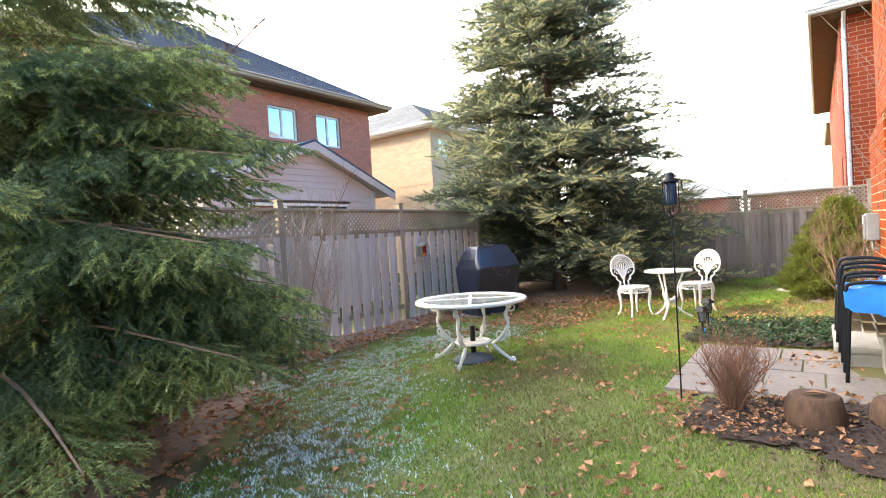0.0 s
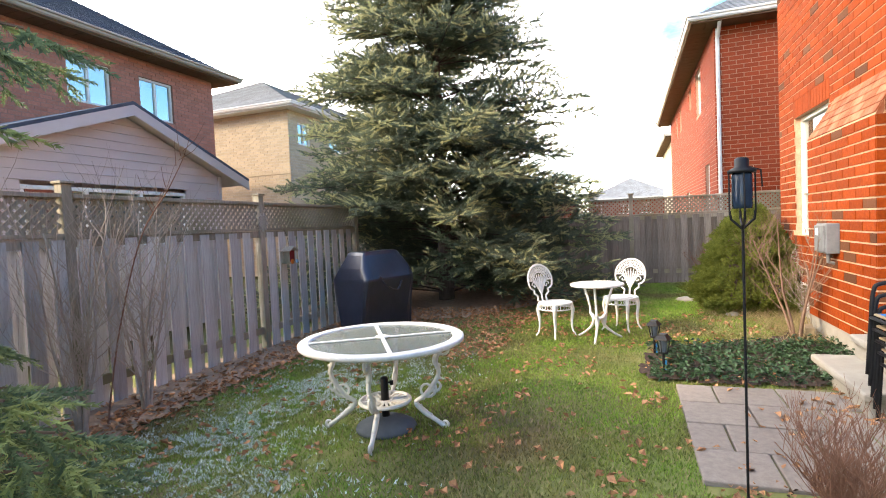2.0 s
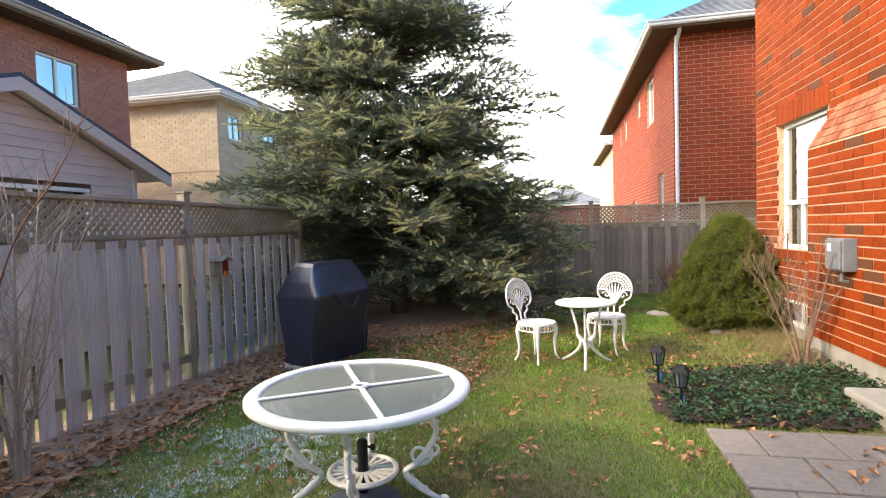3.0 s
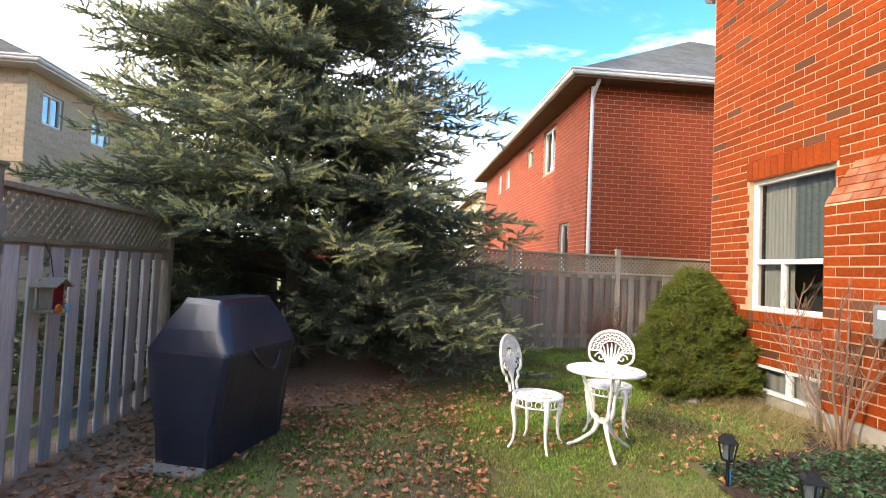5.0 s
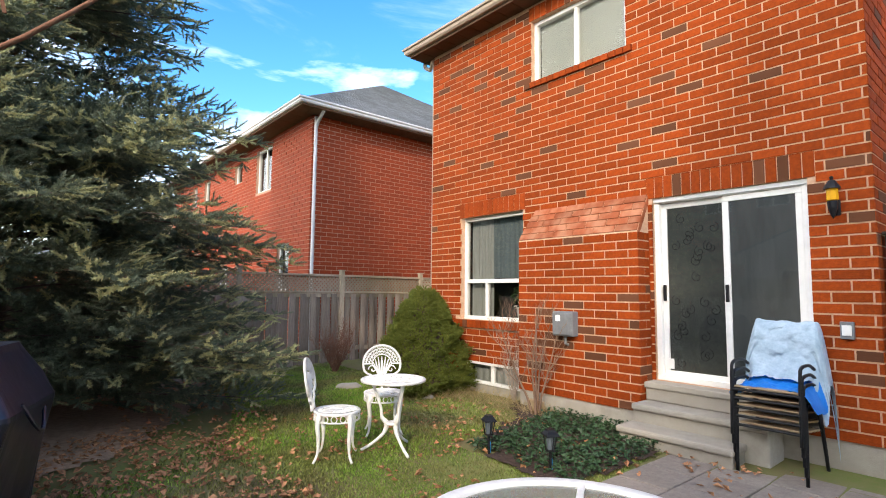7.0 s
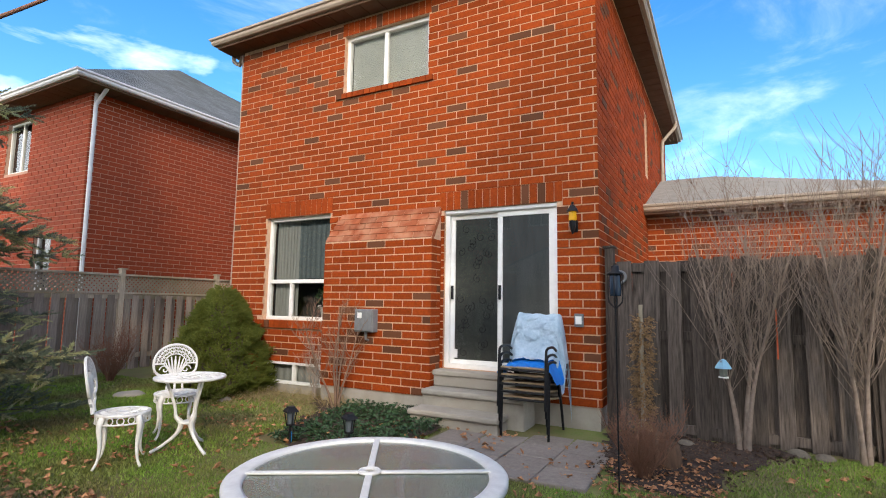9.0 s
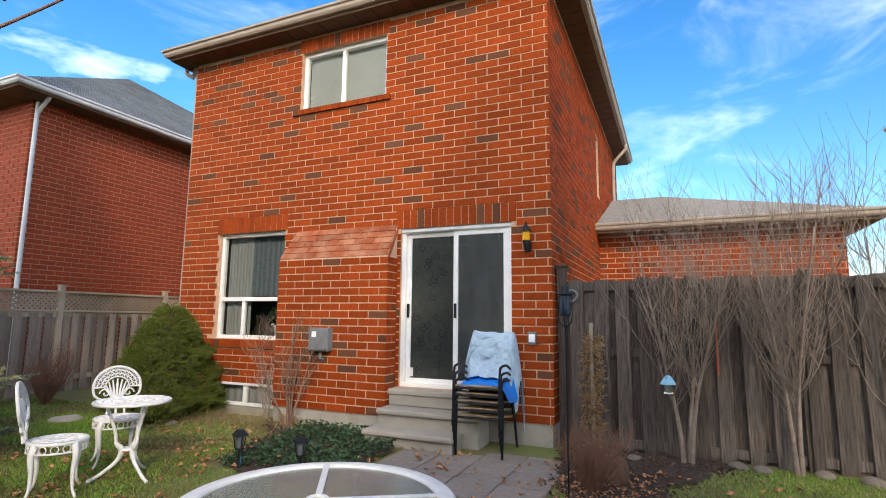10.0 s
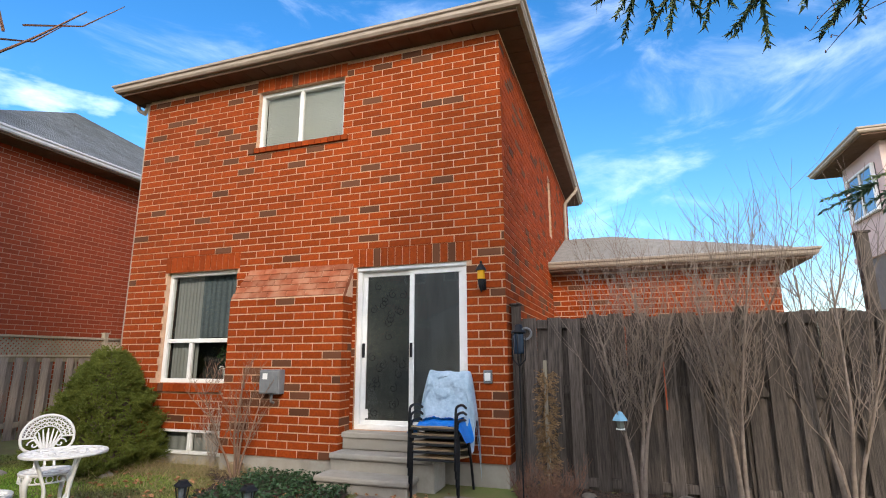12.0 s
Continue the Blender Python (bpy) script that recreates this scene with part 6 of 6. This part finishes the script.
def stack():
    first = None
    for k in range(5):
        if not first:
            c = thing("stacking_chair", "black metal stacking chair with a tan slatted seat", "chair", (0.52, 5.21, 0.06), 0, group="stacked chairs")
            for y in (-0.26, 0.26):
                Build().tube(spline([(-0.27, y, 0), (-0.25, y, 0.35), (-0.235, y, 0.56), (-0.19, y, 0.62), (0.0, y, 0.625), (0.14, y, 0.58)], 5), 0.0145, 8).out("front_leg", M["black"], c, smooth=True)
                Build().tube(spline([(0.3, y, 0), (0.24, y * 0.97, 0.3), (0.17, y * 0.95, 0.45), (0.2, y * 0.93, 0.65), (0.27, y * 0.9, 0.92)], 5), 0.0145, 8).out("back_leg", M["black"], c, smooth=True)
            for i in range(5):
                x = -0.24 + i * 0.088
                Build().cham((x, -0.245, 0.405 - 0.01 * i), (x + 0.075, 0.245, 0.42 - 0.01 * i), 0.004).out("seat_slat", M["tan"], c)
            Build().tube([(-0.25, -0.26, 0.39), (-0.25, 0.26, 0.39)], 0.012, 8).out("seat_rail", M["black"], c)
            Build().tube([(0.19, -0.25, 0.37), (0.19, 0.25, 0.37)], 0.012, 8).out("seat_rail", M["black"], c)
            for i in range(4):
                z = 0.55 + i * 0.095
                Build().cham((0.19 + 0.02 * i, -0.235, z), (0.205 + 0.02 * i, 0.235, z + 0.07), 0.004).out("back_slat", M["tan"], c)
            first = c
        else:
            copy_thing(first, pose(0.52 - 0.012 * k, 5.21 + 0.004 * k, 0.06 + 0.078 * k))
    t = thing("tarp", "crumpled silver-blue tarp draped over the stacked chairs", "tarp", (0.5, 5.2, 0.06))
    # drape: up from the seat front, over the back's top, down behind
    path = spline([(-0.26, 0, 0.725), (-0.12, 0, 0.74), (0.06, 0, 0.78), (0.13, 0, 0.95), (0.17, 0, 1.15), (0.24, 0, 1.25), (0.33, 0, 1.22), (0.38, 0, 1.0), (0.4, 0, 0.75)], 12)

    def sheet(name, material, i0, i1, drop, lift, label):
        v, f, n = [], [], 60
        sub = path[i0:i1]
        for i, p in enumerate(sub):
            for j in range(n + 1):
                s = (j / n - 0.5) * 2
                y = s * 0.31
                over = max(0, abs(s) - 0.76) / 0.24
                d = drop * over ** 1.4 * (0.5 + 0.5 * i / len(sub)) * (1.25 if s < 0 else 0.75)
                q = Vector((p.x, y, p.z))
                w = 0.03 * noise.noise(q * 7 + Vector((0, 3, 0))) + 0.03 * (0.35 - abs(noise.noise(q * 9))) + 0.016 * (0.3 - abs(noise.noise(q * 21)))
                v.append((p.x + w, y * (1 - 0.05 * over) + (0.03 * math.copysign(1, s) * over) + 0.4 * w, p.z + lift + w - d))
        m = n + 1
        for i in range(len(sub) - 1):
            f += [(i * m + j, i * m + j + 1, (i + 1) * m + j + 1, (i + 1) * m + j) for j in range(n)]
        o = link_mesh(name, v, f, material, t, label, True)
        return o
    sheet("outer_sheet", M["tarp"], 20, len(path), 0.58, 0.035, "")
    sheet("blue_underside", M["blue"], 0, 31, 0.22, 0.0, "bright blue underside of the tarp")


stack()


def lantern_pole():
    l = thing("lantern_pole", "thin black garden pole with a lantern on top", "lantern", (-0.785, 4.08, 0.03))
    Build().tube([(0, 0, -0.1), (0, 0, 1.42)], 0.0065, 8).out("pole", M["black"], l)
    h = Build()
    for a in range(4):
        r = a * math.pi / 2
        h.tube([(0, 0, 1.4), (0.05 * math.cos(r), 0.05 * math.sin(r), 1.45), (0.055 * math.cos(r), 0.055 * math.sin(r), 1.49)], 0.006, 5)
        h.tube([(0.056 * math.cos(r), 0.056 * math.sin(r), 1.49), (0.056 * math.cos(r), 0.056 * math.sin(r), 1.68)], 0.004, 5)
    h.out("holder", M["black"], l)
    Build().lathe([(0.043, 1.5), (0.045, 1.52), (0.045, 1.66), (0.04, 1.67)], sides=16).out("canister", M["navy"], l, "dark blue glass canister", True)
    Build().lathe([(0.062, 1.67), (0.062, 1.685), (0.032, 1.7), (0.033, 1.735), (0.02, 1.745)], sides=18).out("cap", M["black"], l, smooth=True)
    Build().tube([(0.03, 0.0, 1.7), (0.08, 0.0, 1.68), (0.085, 0, 1.6)], 0.004, 5).out("hook", M["black"], l)
    w = thing("wreath_ornament", "small pale metal ring ornament on the fence", "ornament", (1.05, 4.35, 1.78))
    Build().tube([(0, 0.065 * math.cos(i * math.pi / 8), 0.065 * math.sin(i * math.pi / 8)) for i in range(16)], 0.014, 6, True).tube([(0.05, 0, 0.065), (0, 0, 0.065)], 0.004, 5).out("ring", M["meterbox"], w)


M["navy"] = mat("dark_blue_glass", (0.02, 0.035, 0.06), scale=4, rough=0.15)
M["bluish"] = mat("blue_plastic", (0.03, 0.25, 0.55), scale=9, rough=0.4)
M["orange"] = mat("orange_enamel", (0.75, 0.2, 0.03), scale=9, rough=0.4)
M["red"] = mat("red_paint", (0.22, 0.02, 0.02), scale=9, rough=0.5)
M["skyroof"] = mat("light_blue_paint", (0.25, 0.5, 0.68), scale=9, rough=0.5)
lantern_pole()


def solar_light(x, y):
    s = thing("solar_light", "small black solar path light on a stake", "garden light", (x, y, ground_z(x)), 20, group="path lights")
    Build().tube([(0, 0, -0.05), (0, 0, 0.2)], 0.012, 8).out("stake", M["black"], s)
    b = Build()
    for a in range(4):
        r = a * math.pi / 2 + 0.78
        b.tube([(0.04 * math.cos(r), 0.04 * math.sin(r), 0.2), (0.062 * math.cos(r), 0.062 * math.sin(r), 0.32)], 0.006, 4)
    b.lathe([(0.045, 0.19), (0.045, 0.205)], sides=8).out("cage", M["black"], s)
    Build().lathe([(0.03, 0.205), (0.042, 0.315)], sides=12).out("lens", M["slate"], s)
    Build().lathe([(0.085, 0.32), (0.08, 0.335), (0.05, 0.36), (0.045, 0.375)], sides=4).out("cap", M["black"], s)
    Build().tube([(0.02, 0, 0.02), (0.02, 0, 0.12)], 0.012, 6).out("tag", M["bluish"], s)


solar_light(-1.08, 7.2)
solar_light(-1.03, 6.5)


def bird_things():
    f = thing("bird_feeder", "weathered wooden feeder with red sides and flower discs on the fence", "bird feeder", (-6.03, 7.58, 1.07))
    Build().cham((0.03, -0.055, 0.03), (0.12, 0.055, 0.19), 0.005).out("body", M["red"], f)
    Build().cham((0.0, -0.09, 0.0), (0.15, 0.09, 0.03), 0.005).out("tray", M["wood_warm"], f)
    for y in (-0.07, 0.058):
        Build().cham((0.03, y, 0.03), (0.12, y + 0.012, 0.2), 0.003).out("side_board", M["wood_warm"], f)
    b = Build()
    for sg in (-1, 1):
        m = Matrix.Translation((0.075, 0, 0.255)) @ Matrix.Rotation(sg * 0.5, 4, "X")
        b.cham((-0.09, 0 if sg < 0 else -0.13, -0.014), (0.09, 0.13 if sg < 0 else 0, 0.0), 0.004, m)
    b.out("roof", M["wood_warm"], f)
    Build().cham((0.0, -0.07, 0.03), (0.02, 0.07, 0.24), 0.004).out("back", M["wood_warm"], f)
    for mt, yy, r in (("orange", -0.05, 0.036), ("skyroof", 0.055, 0.028)):
        d = Build().lathe([(r, 0), (r * 0.9, 0.012), (r * 0.3, 0.016)], sides=14).out("flower_disc", M[mt], f)
        d.matrix_basis = Matrix.Translation((0.152, yy, 0.035)) @ Matrix.Rotation(math.pi / 2, 4, "Y")
    Build().tube([(0.075, 0, 0.255), (0.05, 0, 0.4), (0.0, 0, 0.5)], 0.003, 4).out("hanger", M["black"], f)
    h = thing("bird_house", "tiny hanging bird feeder with a light blue roof", "bird feeder", (0.78, 3.35, 0.78))
    Build().lathe([(0.035, 0), (0.045, 0.08)], sides=6).out("body", M["tglass"], h)
    Build().lathe([(0.05, -0.012), (0.05, 0.0)], sides=6).out("tray", M["white"], h)
    Build().lathe([(0.085, 0.08), (0.075, 0.1), (0.03, 0.16), (0.008, 0.17)], sides=6).out("roof", M["skyroof"], h)
    Build().tube([(0, 0, 0.17), (0.01, 0.0, 0.6), (0.05, -0.05, 1.1)], 0.003, 4).out("string", M["black"], h)
    p = thing("fence_plaque", "pale carved oval plaque on the fence post", "plaque", (-6.065, 7.17, 1.68))
    b = Build()
    b.lathe([(0.085, -0.008), (0.09, 0.0), (0.07, 0.012), (0.03, 0.018)], sides=20)
    for i in range(9):
        a = i * 0.7
        b.lathe([(0.018, -0.004), (0.015, 0.016)], (0.085 * math.cos(a), 0.085 * math.sin(a), 0), 8)
    o = b.out("disc", M["concrete"], p)
    o.matrix_basis = Matrix.Rotation(math.pi / 2, 4, "Y") @ Matrix.Diagonal((1.3, 1, 1, 1))


bird_things()


M["stumpwood"] = mat("brown_stump_wood", (0.15, 0.085, 0.05), (0.08, 0.045, 0.03), scale=14, rough=0.9, bump=0.8, bscale=35, stretch=(2, 2, 0.6))


def stump(x, y, r, h):
    s = thing("stump", "weathered brown wooden stump planter with dry leaves on top", "stump", (x, y, 0.03))
    v, f, k = [], [], 28
    lv = [(1.0, 0), (1.03, 0.3), (0.98, 0.7), (0.86, 0.95), (0.78, 1.0), (0.3, 0.97)]
    for q, z in lv:
        for i in range(k):
            a = 2 * math.pi * i / k
            w = q * r * (1 + 0.08 * noise.noise(Vector((math.cos(a) * 2, math.sin(a) * 2, z * 2))) + 0.02 * math.sin(a * 13))
            v.append((w * math.cos(a), w * math.sin(a), z * h))
    for q in range(len(lv) - 1):
        f += [(q * k + i, q * k + (i + 1) % k, (q + 1) * k + (i + 1) % k, (q + 1) * k + i) for i in range(k)]
    f.append(tuple((len(lv) - 1) * k + i for i in range(k)))
    link_mesh("log", v, f, M["stumpwood"], s, smooth=True)
    Build().poly([(-0.06, -0.03, h + 0.012), (0.0, -0.05, h + 0.03), (0.08, 0.0, h + 0.012), (0.0, 0.05, h + 0.02)]).out("leaf", M["leaf"], s)


stump(0.05, 3.86, 0.165, 0.22)
stump(0.48, 4.0, 0.15, 0.2)
for x, y, s in ((-0.35, 11.1, 0.22), (0.05, 9.55, 0.1)):
    b = bmesh.new()
    bmesh.ops.create_icosphere(b, subdivisions=2, radius=s)
    for v in b.verts:
        v.co += v.co.normalized() * 0.2 * s * noise.noise(v.co * 7)
        v.co.z *= 0.25 if s > 0.2 else 0.7
    bb = Build()
    bb.take(b)
    o = bb.out("garden_stone", M["concrete"], smooth=True)
    o.location = (x, y, 0.05)
    tagged(o, "flat pale stone at the lawn's edge", "stone", "garden stones")
br = thing("edging_brick", "loose brown brick standing by the foundation", "brick", (0.55, 7.98, 0.06), 80)
Build().cham((-0.12, -0.04, 0), (0.12, 0.04, 0.16), 0.008).out("body", M["tan"], br)


def overhead_branch():
    t = thing("bare_branch_shrub", "long bare reddish branch arching out from the fence", "shrub", (-5.55, 4.35, -0.08))
    Build().tube(spline([(0, 0, -0.05), (0.1, 0.1, 0.8), (0.4, 0.12, 1.6), (0.8, 0.06, 1.98), (1.0, 0.03, 2.2), (1.12, 0.0, 2.36)], 6), [0.0075 - 0.0002 * i for i in range(31)], 6).out("stem", M["redtwig"], t, smooth=True)
    b = Build()
    rng = random.Random(4)
    for i in range(9):
        f = rng.uniform(0, 1)
        p = Vector((0.5 + f * 0.55, 0.1 - 0.08 * f, 1.7 + 0.6 * f))
        d = Vector((rng.uniform(-0.2, 0.6), rng.uniform(-0.3, 0.3), rng.uniform(0.2, 0.6)))
        b.tube([p, p + d * 0.25, p + d * 0.45 + Vector((0, 0, 0.06))], [0.003, 0.002, 0.001], 4)
    b.out("twig_mass", M["redtwig"], t)["kind"] = "stuff"


overhead_branch()


def bare_sapling():
    t = thing("bare_sapling", "thin leafless reddish sapling leaning out beside the fir", "tree", (-4.4, 1.5, -0.05))
    pts = spline([(0, 0, -0.05), (0.06, 0.04, 1.2), (0.28, 0.2, 2.1), (0.74, 0.45, 2.66), (1.2, 0.58, 2.9), (1.6, 0.7, 3.15)], 6)
    n = len(pts)
    Build().tube(pts, [0.014 * (1 - 0.85 * i / (n - 1)) + 0.001 for i in range(n)], 7).out("stem", M["redtwig2"], t, smooth=True)
    rng = random.Random(12)
    b = Build()
    for i in range(34):
        p = pts[rng.randrange(n // 2, n)].copy()
        d = Vector((rng.uniform(-0.2, 0.9), rng.uniform(-0.7, 0.7), rng.uniform(-0.5, 0.7))).normalized()
        L, q = rng.uniform(0.15, 0.5), [p]
        for j in range(4):
            d = (d + Vector((rng.uniform(-0.3, 0.3), rng.uniform(-0.3, 0.3), rng.uniform(-0.3, 0.25)))).normalized()
            q.append(q[-1] + d * L / 4)
        b.tube(q, [0.0035, 0.003, 0.0024, 0.0018, 0.0012], 4)
        for k in (2, 3, 4):
            e = q[k] + Vector((rng.uniform(-0.03, 0.03), rng.uniform(-0.03, 0.03), rng.uniform(-0.05, 0.03)))
            b.tube([q[k], e, e + Vector((0, 0, -0.014))], [0.0014, 0.0014, 0.0045], 4)
    b.out("twig_mass", M["redtwig"], t)["kind"] = "stuff"


bare_sapling()


def window_plant():
    p = thing("potted_plant", "dark leafy houseplant with pale blooms on the window sill", "plant", (1.2, 8.75, 1.2))
    Build().lathe([(0.06, 0), (0.08, 0.02), (0.1, 0.15), (0.105, 0.16)], sides=16).out("pot", M["white"], p)
    for name, mt, n, zr in (("leaves", "ivy", 160, (0.14, 0.5)), ("blooms", "white", 24, (0.12, 0.26))):
        v = []
        rng = random.Random(n)
        for i in range(n):
            m = pose(rng.gauss(0, 0.035), rng.gauss(0, 0.1), rng.uniform(*zr), rng.uniform(-70, 70), rng.uniform(-70, 70), rng.uniform(0, 360))
            r = rng.uniform(0.03, 0.055)
            a, c, e, g = (m @ Vector(q) for q in ((-r, 0, 0), (0, r * 0.5, 0.01), (r, 0, 0), (0, -r * 0.5, 0.01)))
            v += [a, c, e, a, e, g]
        fast_mesh(name, [tuple(q) for q in v], len(v) // 3, M[mt], p)["kind"] = "stuff"


window_plant()
